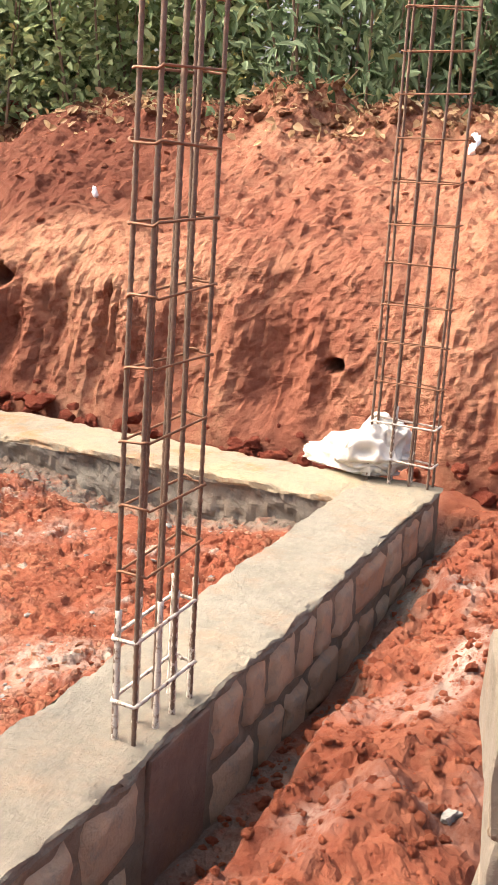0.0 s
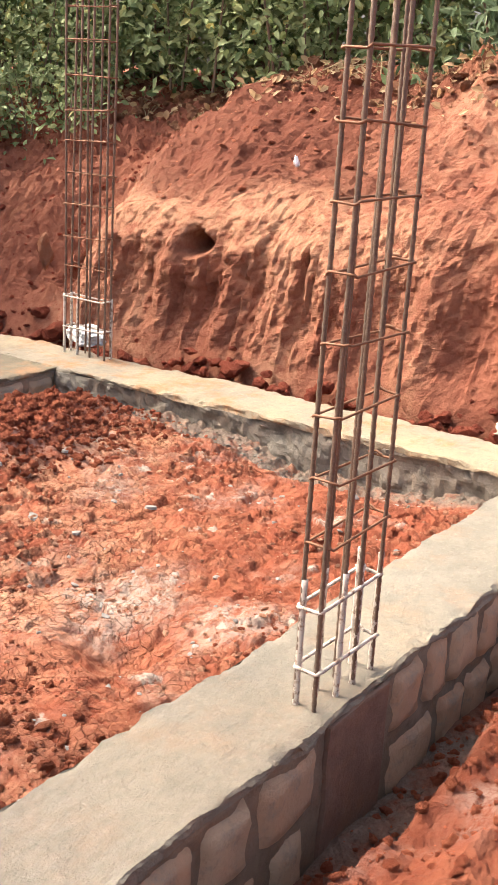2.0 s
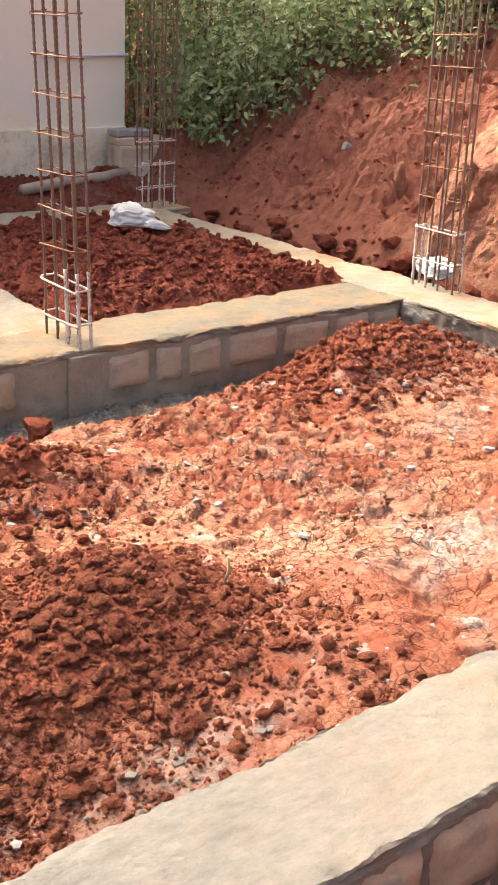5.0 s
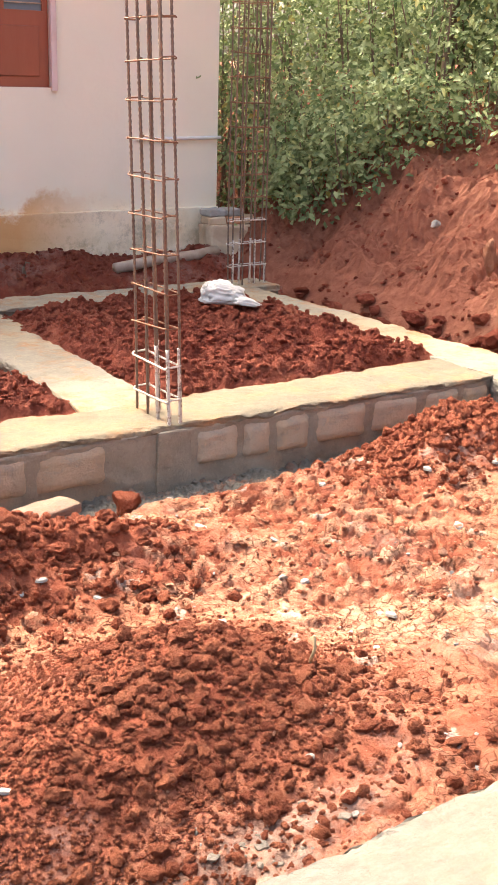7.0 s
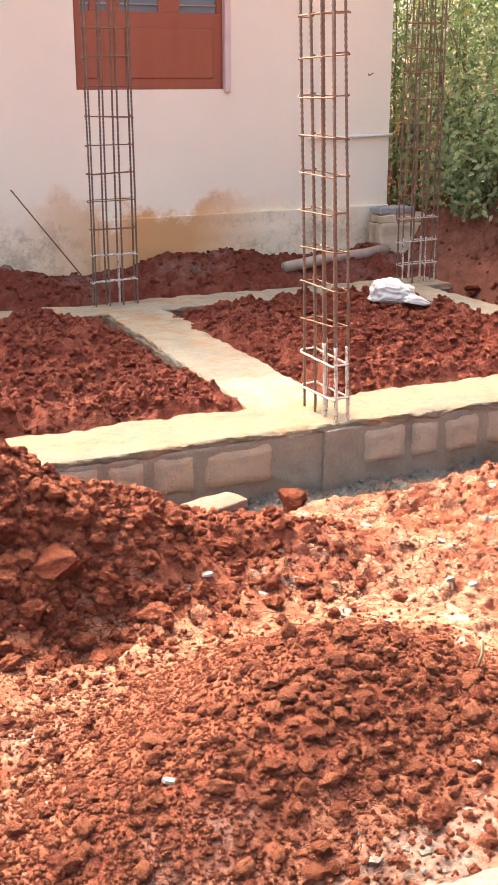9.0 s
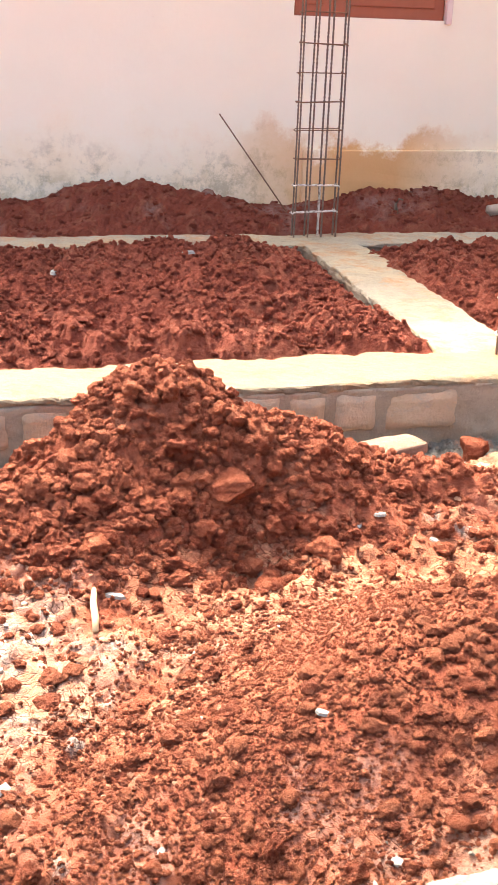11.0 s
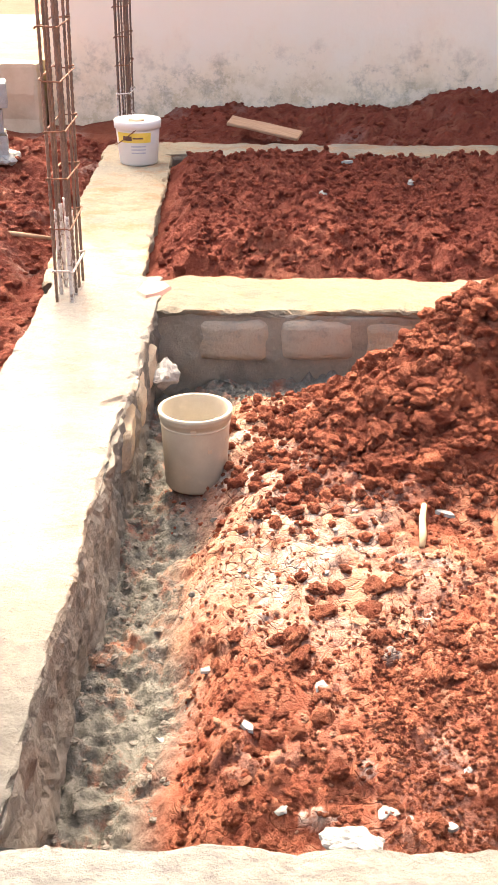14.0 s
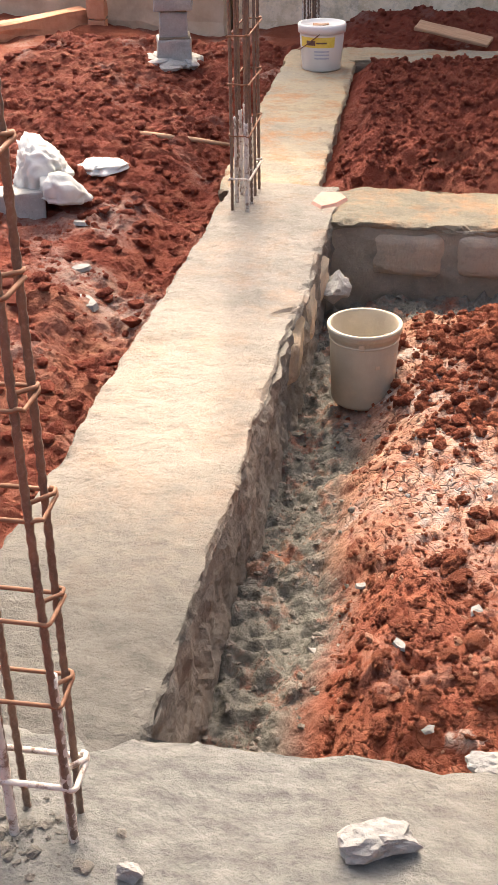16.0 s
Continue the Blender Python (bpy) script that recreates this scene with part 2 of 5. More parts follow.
def stone_material(name, a, b):
    m = Mat(name, 0.85, 0, 0.3)
    c = m.mix(m.each(), a, b)
    c = m.mix(m.ramp(m.noise(7, 6, 0.7), 0.4, 0.65, 0, 0.6), c, (0.42, 0.30, 0.20))
    c = m.mix(m.ramp(m.noise(11, 6, 0.75, 8), 0.52, 0.66, 0, 0.75), c, (0.27, 0.235, 0.18))
    c = m.mix(m.ramp(m.noise(55, 6, 0.75, 3), 0.55, 0.75, 0, 0.6), c, (0.25, 0.16, 0.11))
    return m.color(c).relief(m.noise(26, 7, 0.7, 5), 0.9, 0.02).m


M_STONE = stone_material("brown_foundation_stone", (0.40, 0.235, 0.135), (0.43, 0.33, 0.215))
M_STONE_TAN = stone_material("tan_foundation_stone", (0.34, 0.26, 0.165), (0.36, 0.315, 0.235))


def steel_material():
    m = Mat("rusty_rebar", 0.55, 0.55, 0.5)
    c = m.mix(m.ramp(m.noise(12, 5, 0.6), 0.35, 0.65), (0.125, 0.09, 0.068), (0.21, 0.14, 0.095))
    c = m.mix(m.ramp(m.noise(120, 4, 0.7, 2), 0.5, 0.75, 0, 0.7), c, (0.26, 0.215, 0.18))
    return m.color(c).relief(m.noise(200, 3, 0.6), 0.4, 0.002).m


def splashed_material():
    m = Mat("cement_splashed_steel", 0.8, 0.1, 0.3)
    c = m.mix(m.ramp(m.noise(35, 5, 0.7), 0.36, 0.5), (0.2, 0.13, 0.09), (0.52, 0.47, 0.40))
    return m.color(c).relief(m.noise(90, 4, 0.6), 0.7, 0.004).m


M_STEEL, M_SPLASH = steel_material(), splashed_material()
M_RUST = Mat("rusty_wire", 0.7, 0.4)
M_RUST.color(M_RUST.mix(M_RUST.noise(40), (0.17, 0.085, 0.05), (0.27, 0.14, 0.08)))
M_RUST = M_RUST.m


def plain(name, a, b, scale=8.0, rough=0.7, metal=0.0, bump_scale=40.0, bump_depth=0.004, stain=None, stretch=None):
    m = Mat(name, rough, metal)
    c = m.mix(m.ramp(m.noise(scale, 6, 0.65, 1, stretch), 0.3, 0.7), a, b)
    if stain:
        c = m.mix(m.ramp(m.noise(scale * 0.45, 6, 0.7, 7), 0.55, 0.75, 0, 0.8), c, stain)
    return m.color(c).relief(m.noise(bump_scale, 5, 0.6, 2, stretch), 0.5, bump_depth).m


def house_paint():
    m = Mat("pink_wall_paint", 0.85, 0, 0.2)
    c = m.mix(m.ramp(m.noise(0.7, 5, 0.6), 0.35, 0.65), (0.80, 0.725, 0.565), (0.84, 0.765, 0.60))
    sep = m.node("ShaderNodeSeparateXYZ")
    m.link(m.co, sep.inputs[0])
    z = m.math("ADD", sep.outputs["Z"], m.math("MULTIPLY", m.ramp(m.noise(1.6, 6, 0.7, 4), 0.3, 0.7, -0.5, 0.5), 0.55))
    c = m.mix(m.ramp(z, 0.75, 0.3, 0, 0.8), c, (0.82, 0.69, 0.48))
    lower = m.mix(m.ramp(m.noise(3, 6, 0.7, 9), 0.4, 0.6), (0.60, 0.48, 0.30), (0.84, 0.71, 0.50))
    c = m.mix(m.ramp(z, 0.42, 0.1, 0, 0.9), c, lower)
    peel = m.math("MULTIPLY", m.ramp(m.noise(4.5, 8, 0.8, 31), 0.50, 0.56), m.ramp(z, 0.72, 0.5))
    c = m.mix(m.math("MULTIPLY", peel, 0.7), c, (0.82, 0.70, 0.52))
    mould = m.math("MULTIPLY", m.ramp(m.noise(3.5, 8, 0.8, 37), 0.50, 0.62), m.ramp(z, 0.62, 0.28))
    c = m.mix(m.math("MULTIPLY", mould, 0.6), c, (0.30, 0.26, 0.18))
    rust = m.math("MULTIPLY", m.ramp(z, 0.66, 0.48), m.math("MULTIPLY", m.ramp(sep.outputs["X"], 3.4, 4.6), m.ramp(sep.outputs["X"], 6.1, 5.2)))
    c = m.mix(m.math("MULTIPLY", rust, 0.95), c, (0.62, 0.33, 0.13))
    c = m.mix(m.ramp(m.noise(5, 7, 0.8, 21), 0.67, 0.72, 0, 0.7), c, (0.5, 0.36, 0.28))
    return m.color(c).relief(m.noise(18, 6, 0.6), 0.25, 0.01).m


M_PINK = house_paint()
M_TAN = plain("tan_plaster", (0.42, 0.315, 0.205), (0.58, 0.46, 0.32), 3, 0.9, stain=(0.27, 0.20, 0.14))
M_SAND = plain("sandy_ground", (0.16, 0.118, 0.062), (0.21, 0.16, 0.092), 5, 0.95, bump_depth=0.02, stain=(0.42, 0.24, 0.12))
M_SHUTTER = plain("red_brown_shutter_paint", (0.29, 0.082, 0.042), (0.33, 0.105, 0.056), 4, 0.5, stretch=(1, 1, 0.2))
M_FRAME = plain("pale_window_frame", (0.62, 0.46, 0.40), (0.7, 0.55, 0.5), 5, 0.6)
M_PIPE_W = plain("white_pvc_pipe", (0.7, 0.66, 0.6), (0.78, 0.75, 0.7), 9, 0.4)
M_PIPE_G = plain("muddy_pipe", (0.30, 0.21, 0.15), (0.42, 0.33, 0.25), 9, 0.7)
M_ROOF = plain("limewashed_slab", (0.72, 0.68, 0.58), (0.8, 0.76, 0.66), 6, 0.8)
M_SACK = plain("white_woven_sack", (0.50, 0.48, 0.42), (0.62, 0.60, 0.54), 6, 0.7, bump_scale=180, bump_depth=0.003, stain=(0.6, 0.44, 0.32))
M_SACK_G = plain("grey_sack", (0.5, 0.5, 0.47), (0.62, 0.62, 0.58), 6, 0.7, bump_scale=180, bump_depth=0.003, stain=(0.4, 0.28, 0.2))
M_BUCKET = plain("dusty_grey_plastic", (0.37, 0.31, 0.215), (0.45, 0.385, 0.275), 6, 0.6, bump_scale=60, bump_depth=0.002, stain=(0.62, 0.46, 0.3))
M_PAIL = plain("white_pail_plastic", (0.64, 0.61, 0.54), (0.70, 0.67, 0.61), 5, 0.45, bump_depth=0.001, stain=(0.66, 0.58, 0.46))
M_YELLOW = plain("yellow_print", (0.66, 0.47, 0.06), (0.74, 0.56, 0.12), 30, 0.5)
# pail print, and the painted darkness of the room behind the window
M_PRINT_SHADE = plain("dark_print_and_room_shade", (0.10, 0.06, 0.05), (0.2, 0.1, 0.07), 30, 0.5)
M_GREYPRINT = plain("grey_print", (0.35, 0.36, 0.4), (0.5, 0.5, 0.52), 30, 0.5)
M_WOOD = plain("weathered_wood", (0.36, 0.20, 0.11), (0.52, 0.33, 0.19), 6, 0.85, stretch=(1, 8, 8), bump_depth=0.004)
M_BRICK = plain("red_brick", (0.42, 0.19, 0.10), (0.54, 0.28, 0.16), 12, 0.9)
M_WHITE = plain("white_limestone", (0.19, 0.18, 0.157), (0.28, 0.265, 0.236), 30, 0.85, bump_depth=0.02, stain=(0.5, 0.38, 0.29))
M_STRAW = plain("dry_straw", (0.32, 0.24, 0.13), (0.42, 0.33, 0.19), 20, 0.9)
M_DISC = plain("dusty_pink_disc", (0.34, 0.18, 0.135), (0.42, 0.245, 0.185), 12, 0.9)
M_BARK = plain("bark", (0.12, 0.09, 0.06), (0.22, 0.16, 0.11), 14, 0.9, stretch=(3, 3, 0.6), bump_depth=0.01)
M_BAG = plain("torn_white_plastic", (0.8, 0.79, 0.76), (0.85, 0.84, 0.82), 9, 0.4)


def pane_material():
    m = Mat("dark_window_glass", 0.15, 0, 0.5)
    return m.color(m.mix(m.noise(3), (0.10, 0.12, 0.14), (0.2, 0.23, 0.26))).m


M_PANE = pane_material()


def leaf_material(name, a, b, c):
    m = Mat(name, 0.62, 0, 0.25)
    r = m.island()
    col = m.mix(m.ramp(r, 0.0, 0.8), a, b)
    col = m.mix(m.ramp(r, 0.95, 1.0, 0, 0.9), col, c)
    m.color(col)
    tr = m.node("ShaderNodeBsdfTranslucent")
    m.link(col, tr.inputs["Color"])
    mx = m.node("ShaderNodeMixShader", Fac=0.4)
    m.link(m.b.outputs[0], mx.inputs[1])
    m.link(tr.outputs[0], mx.inputs[2])
    m.link(mx.outputs[0], m.t.nodes["Material Output"].inputs["Surface"])
    return m.m


M_LEAF = leaf_material("green_leaves", (0.10, 0.15, 0.055), (0.34, 0.40, 0.19), (0.42, 0.33, 0.09))
M_LEAF2 = leaf_material("drooping_leaves", (0.075, 0.125, 0.055), (0.20, 0.265, 0.14), (0.45, 0.36, 0.12))
M_DRY = leaf_material("dry_litter", (0.34, 0.21, 0.11), (0.5, 0.36, 0.2), (0.62, 0.5, 0.34))


# ---------------------------------------------------------------- building helpers
def mesh_of(name, verts, faces, material, smooth=False, attrs=None):
    me = bpy.data.meshes.new(name)
    me.from_pydata(verts if isinstance(verts, list) else verts.tolist(), [], faces if isinstance(faces, list) else faces.tolist())
    me.materials.append(material)
    if smooth:
        me.polygons.foreach_set("use_smooth", [True] * len(me.polygons))
    for key, values in (attrs or {}).items():
        a = me.attributes.new(key, "FLOAT", "POINT")
        a.data.foreach_set("value", np.asarray(values, np.float32).ravel())
    me.update()
    return me


def thing(name, label, category, at=(0, 0, 0), turn=0, group="", kind=""):
    ob = new(name)
    ob.matrix_world = pose(*at, 0, 0, turn)
    return tagged(ob, label, category, group, kind)


def part(name, me, parent, label="", m=None):
    """A mesh under a thing or part. A bmesh or a mesh."""
    ob = new(name, me)
    ob.parent = parent
    if m is not None:
        ob.matrix_basis = m
    return tagged(ob, label)


def from_bm(name, bm, material, smooth=False):
    me = bpy.data.meshes.new(name)
    bm.normal_update()
    bm.to_mesh(me)
    bm.free()
    me.materials.append(material)
    if smooth:
        me.polygons.foreach_set("use_smooth", [True] * len(me.polygons))
    return me


def single(name, me, label, category, m=None, group="", kind=""):
    ob = new(name, me)
    if m is not None:
        ob.matrix_world = m
    return tagged(ob, label, category, group, kind)


def grid_faces(nu, nv, wrap=False):
    i = np.arange(nu - 1)[:, None] * nv
    j = np.arange(nv - 1 if not wrap else nv)[None, :]
    j2 = (j + 1) % nv
    return np.stack([i + j, i + nv + j, i + nv + j2, i + j2], -1).reshape(-1, 4)


def box_bm(sx, sy, sz, bevel=0.01, at=(0, 0, 0), segments=2, jitter=0.0, cuts=0, seed=0):
    """A box whose base centre is at that place, with rounded edges and, if jitter is given, uneven faces."""
    bm = bmesh.new()
    bmesh.ops.create_cube(bm, size=1)
    bmesh.ops.scale(bm, vec=(sx, sy, sz), verts=bm.verts)
    if bevel:
        bmesh.ops.bevel(bm, geom=bm.edges[:], offset=bevel, segments=segments, affect="EDGES", profile=0.6)
    if cuts:
        bmesh.ops.subdivide_edges(bm, edges=bm.edges[:], cuts=cuts, use_grid_fill=True)
    for v in bm.verts:
        if jitter:
            v.co += jitter * noise.noise_vector(v.co * 9 + Vector((seed * 3.1, seed * 1.7, 0)))
        v.co += Vector(at) + Vector((0, 0, sz / 2))
    return bm


def tube(points, radius, sides=6, closed=False, ends=True):
    """Vertices and faces of a tube along points."""
    pts = [Vector(p) for p in points]
    n = len(pts)
    verts, faces = [], []
    for k, p in enumerate(pts):
        a, b = (pts[k - 1] if (k or closed) else p), (pts[(k + 1) % n] if (k < n - 1 or closed) else p)
        d = (b - a).normalized()
        side = d.cross(Vector((0.13, 0.31, 0.94)) if abs(d.z) < 0.9 else Vector((1, 0.1, 0))).normalized()
        up = side.cross(d)
        r = radius[k] if isinstance(radius, (list, tuple)) else radius
        for s in range(sides):
            w = 2 * math.pi * s / sides
            verts.append(tuple(p + r * (math.cos(w) * side + math.sin(w) * up)))
    for k in range(n if closed else n - 1):
        k2 = (k + 1) % n
        for s in range(sides):
            s2 = (s + 1) % sides
            faces.append((k * sides + s, k * sides + s2, k2 * sides + s2, k2 * sides + s))
    if ends and not closed:
        faces.append(tuple(range(sides))[::-1])
        faces.append(tuple((n - 1) * sides + s for s in range(sides)))
    return verts, faces


def lathe(profile, sides=40):
    verts = [(r * math.cos(2 * math.pi * s / sides), r * math.sin(2 * math.pi * s / sides), z) for r, z in profile for s in range(sides)]
    faces = grid_faces(len(profile), sides, True)
    return verts, faces[:, ::-1].tolist()


def ico(level):
    bm = bmesh.new()
    bmesh.ops.create_icosphere(bm, subdivisions=level, radius=1)
    v = np.array([x.co for x in bm.verts])
    f = np.array([[x.index for x in p.verts] for p in bm.faces])
    bm.free()
    return v, f


ICO0, ICO1, ICO2 = ico(1), ico(2), ico(3)


def scatter_lumps(name, label, places, radii, material, level=0, flat=0.75, rough=0.28, seed=1, category="soil", rugged=0.0, smooth=False):
    """Many loose lumps in one mesh."""
    rng = np.random.default_rng(seed)
    v, f = (ICO0, ICO1, ICO2)[level]
    n, k = len(places), len(v)
    dirs = v[None] * np.ones((n, 1, 1))
    off = rng.uniform(0, 50, (n, 1, 3))
    q = v[None] * 1.3 + off
    wob = 1 + rough * 1.6 * vnoise(q[..., 0], q[..., 1], q[..., 2], seed)
    if rugged:
        for f_, g_ in ((2.4, 1.0), (5.5, 0.75), (8.5, 0.4))[: level + 1]:
            q2 = v[None] * f_ + off
            wob = wob + g_ * rugged * vnoise(q2[..., 0], q2[..., 1], q2[..., 2], seed + 3)
    scale = np.stack([rng.uniform(0.75, 1.3, n), rng.uniform(0.75, 1.3, n), flat * rng.uniform(0.75, 1.25, n)], -1)
    p = dirs * wob[..., None] * scale[:, None] * radii[:, None, None]
    a, tilt = rng.uniform(0, 6.28, n), rng.normal(0, 0.3, n)
    c, s, ct, st = np.cos(a)[:, None], np.sin(a)[:, None], np.cos(tilt)[:, None], np.sin(tilt)[:, None]
    x, y, z = p[..., 0], p[..., 1] * ct - p[..., 2] * st, p[..., 1] * st + p[..., 2] * ct
    p = np.stack([x * c - y * s, x * s + y * c, z], -1) + places[:, None]
    faces = (f[None] + (np.arange(n) * k)[:, None, None]).reshape(-1, 3)
    return single(name, mesh_of(name, p.reshape(-1, 3), faces, material, smooth), label, category, kind="stuff")


# ---------------------------------------------------------------- soil inside the foundation
def front_soil(x, y, detail=True):
    """Height of the soil in the front bay, and how much it is crusted, limed, cemented."""
    z = -0.22 + 0.0 * x
    z = z + 0.13 * step01(1.2, 2.6, x) * step01(1.3, 0.1, y)
    z = z + 0.06 * step01(3.0, 4.5, x) * step01(0.4, 1.6, y) * step01(3.2, 2.2, y)
    z = z - 0.12 * step01(5.6, 6.0, x) * step01(2.0, 1.2, y)
    big = fbm(x, y, 0, 0.9, 3, 4)
    z = z + 0.035 * big
    wob = 0.08 * fbm(x, y, 0, 0.5, 3, 9)
    led = step01(2.85, 3.15, y + wob)
    z = z * (1 - led) + led * (-0.36 - 0.02 * big)
    left = step01(0.50, 0.12, x + wob)
    z = z * (1 - left) + left * (-0.47 + 0.03 * big)
    corner = bump(x, y, 0.35, 0.12, 0.35, 0.22)
    z = z - 0.14 * corner - 0.10 * bump(x, y, 0.75, 0.2, 0.55, 0.32)
    p1 = 0.58 * bump(x, y, 1.55, 2.68, 0.42, 0.44) + 0.20 * bump(x, y, 1.05, 2.35, 0.36, 0.45) + 0.24 * bump(x, y, 2.20, 2.45, 0.40, 0.33)
    p1 = p1 + 0.16 * bump(x, y, 2.85, 2.4, 0.35, 0.2)
    p2 = 0.30 * bump(x, y, 2.25, 1.05, 0.55, 0.42) + 0.14 * bump(x, y, 1.6, 0.75, 0.5, 0.35)
    p3 = 0.20 * bump(x, y, 5.45, 2.75, 0.55, 0.36) + 0.15 * bump(x, y, 4.9, 2.55, 0.4, 0.3)
    z = z + p1 + p2 + p3
    z = z - 0.14 * bump(x, y, 1.80, 1.98, 0.15, 0.12) - 0.16 * bump(x, y, 3.62, 0.62, 0.22, 0.2, 25) + 0.07 * bump(x, y, 3.3, 0.85, 0.18, 0.3, 20)
    loose = np.clip(p1 / 0.16 + p2 / 0.15 + p3 / 0.14, 0, 1)
    pale = np.clip(1 - loose * 1.1 + 0.25 * fbm(x, y, 0, 0.5, 3, 21), 0, 1)
    pale = pale * (1 - 0.75 * bump(x, y, 5.3, 1.2, 0.7, 0.9)) * (1 - 0.5 * bump(x, y, 4.6, 0.5, 0.7, 0.4)) * (1 - 0.35 * bump(x, y, 0.9, 0.4, 0.7, 0.4))
    pale = pale * (1 - 0.6 * step01(1.25, 0.55, y + 0.3 * fbm(x, y, 0, 0.4, 3, 34)))
    pale = pale * (1 - 0.55 * bump(x, y, 0.6, 0.85, 0.6, 0.5))
    n2 = fbm(x, y, 0, 0.28, 4, 33)
    lime = 0.85 * bump(x, y, 0.78, 1.55, 0.30, 0.32) + 0.8 * bump(x, y, 0.55, 2.2, 0.22, 0.22) + 0.9 * bump(x, y, 3.92, 0.82, 0.2, 0.28) + 0.6 * bump(x, y, 3.9, 0.35, 0.3, 0.2)
    lime = lime + 0.7 * bump(x, y, 4.9, 1.75, 0.22, 0.15) + 0.6 * bump(x, y, 5.1, 1.2, 0.25, 0.12) + 0.5 * bump(x, y, 2.1, 0.25, 0.3, 0.12) + 0.5 * bump(x, y, 1.2, 0.3, 0.35, 0.15)
    lime = np.clip(lime * 1.1 + 0.35 * n2 - 0.1, 0, 1) * (1 - 0.8 * np.clip(p1 / 0.15, 0, 1))
    cement = np.clip(np.maximum(np.maximum(step01(0.36, 0.22, x + wob), step01(2.95, 3.1, y + wob)), 0.8 * step01(5.85, 6.0, x + wob)), 0, 1) * (1 - loose)
    cement = np.maximum(cement, 0.6 * bump(x, y, 2.05, 0.2, 0.25, 0.15))
    if detail:
        firm_ = (1 - loose) * (1 - cement)
        wx, wy = x + 0.035 * fbm(x, y, 0, 0.10, 3, 61), y + 0.035 * fbm(x, y, 0, 0.10, 3, 62)
        e1, r1, t1 = plates(wx, wy, 0.16, 63)
        e2, r2, t2 = plates(wx, wy, 0.060, 67)
        crust = step01(-0.05, 0.30, fbm(x, y, 0, 0.55, 3, 57) + 0.46) * (1 - 0.5 * bump(x, y, 0.9, 0.5, 0.8, 0.6)) * (1 - 0.8 * bump(x, y, 5.0, 0.7, 1.1, 0.7))
        slab = 0.014 * (r1 - 0.4) + 0.022 * t1 + 0.003 * r2 - 0.013 * step01(0.12, 0.0, e1) - 0.006 * step01(0.16, 0.0, e2) * step01(0.45, 0.6, r1)
        rubble = 0.020 * (r2 - 0.35) + 0.026 * t2 - 0.010 * step01(0.22, 0.0, e2) + 0.014 * (r1 - 0.5) + 0.02 * t1
        z = z + firm_ * (crust * slab + (1 - crust) * rubble)
        z = z + firm_ * (0.022 * fbm(x, y, 0, 0.30, 3, 40, 0.5) + 0.006 * fbm(x, y, 0, 0.045, 3, 46, 0.65))
        coarse = np.clip(0.3 + (p1 + p3) / 0.14, 0, 1)
        z = z + loose * coarse * (0.034 * fbm(x, y, 0, 0.16, 4, 5, 0.65) + 0.014 * fbm(x, y, 0, 0.045, 3, 27, 0.75))
        z = z + cement * (0.024 * fbm(x, y, 0, 0.22, 4, 51, 0.6) + 0.022 * fbm(x, y, 0, 0.055, 3, 53, 0.75))
        pale = np.clip(pale * (crust * (0.62 + 0.6 * r1) + (1 - crust) * (0.05 + 0.8 * step01(0.45, 0.8, r2))) - 0.3 * firm_ * step01(0.10, 0.0, e1) * crust, 0, 1)
        lime = np.clip(lime * (0.5 + 0.8 * r2) + 0.85 * firm_ * (r2 > 0.98) * step01(0.03, 0.1, e2), 0, 1)
    return z, pale, lime, cement, loose


def height_sheet(name, label, x0, x1, y0, y1, res, fn, material, category="soil", smooth=False):
    nx, ny = int((x1 - x0) / res) + 1, int((y1 - y0) / res) + 1
    x, y = np.meshgrid(np.linspace(x0, x1, nx), np.linspace(y0, y1, ny), indexing="ij")
    z, pale, lime, cement = fn(x, y)[:4]
    me = mesh_of(name, np.stack([x, y, z], -1).reshape(-1, 3), grid_faces(nx, ny), material, smooth, dict(pale=pale, lime=lime, cement=cement))
    return single(name, me, label, category, kind="structure")


height_sheet("soil_front_bay", "rough orange-red laterite soil filling the front bay", -0.1, 6.25, -0.1, 3.5, 0.0100, front_soil, M_SOIL, smooth=True)


def bay_soil(x0, x1, y0, y1, top, seed, slant=0.0):
    def fn(x, y):
        edge = np.minimum(np.minimum(x - x0 + slant * (y - 4.0), x1 - x), np.minimum(y - y0, y1 - y)) + 0.06 * fbm(x, y, 0, 0.35, 4, seed)
        k = step01(-0.10, 0.20, edge)
        z = -0.10 + (top - 0.05 * step01(5.6, 6.9, y) + 0.10) * k + 0.03 * fbm(x, y, 0, 0.8, 3, seed + 3)
        z = z + k * (0.03 + 0.05 * fbm(x, y, 0, 0.30, 4, seed + 5, 0.65) + 0.032 * fbm(x, y, 0, 0.09, 3, seed + 8, 0.75))
        pale = np.clip(0.12 + 0.25 * fbm(x, y, 0, 0.6, 3, seed + 9), 0, 1)
        return z, pale, 0 * x, 0 * x, k
    return fn


BAY_L, BAY_R = bay_soil(0.0, 3.46, 3.98, 7.16, 0.03, 60, 0.08), bay_soil(4.0, 6.26, 3.94, 6.72, 0.035, 80)
height_sheet("soil_far_bay_left", "dark red dug soil heaped in the far bay", -0.25, 3.75, 3.8, 7.15, 0.02, BAY_L, M_DARK)
height_sheet("soil_far_bay_right", "dark red dug soil heaped in the far bay beside the bank", 3.75, 6.62, 3.75, 7.05, 0.02, BAY_R, M_DARK)


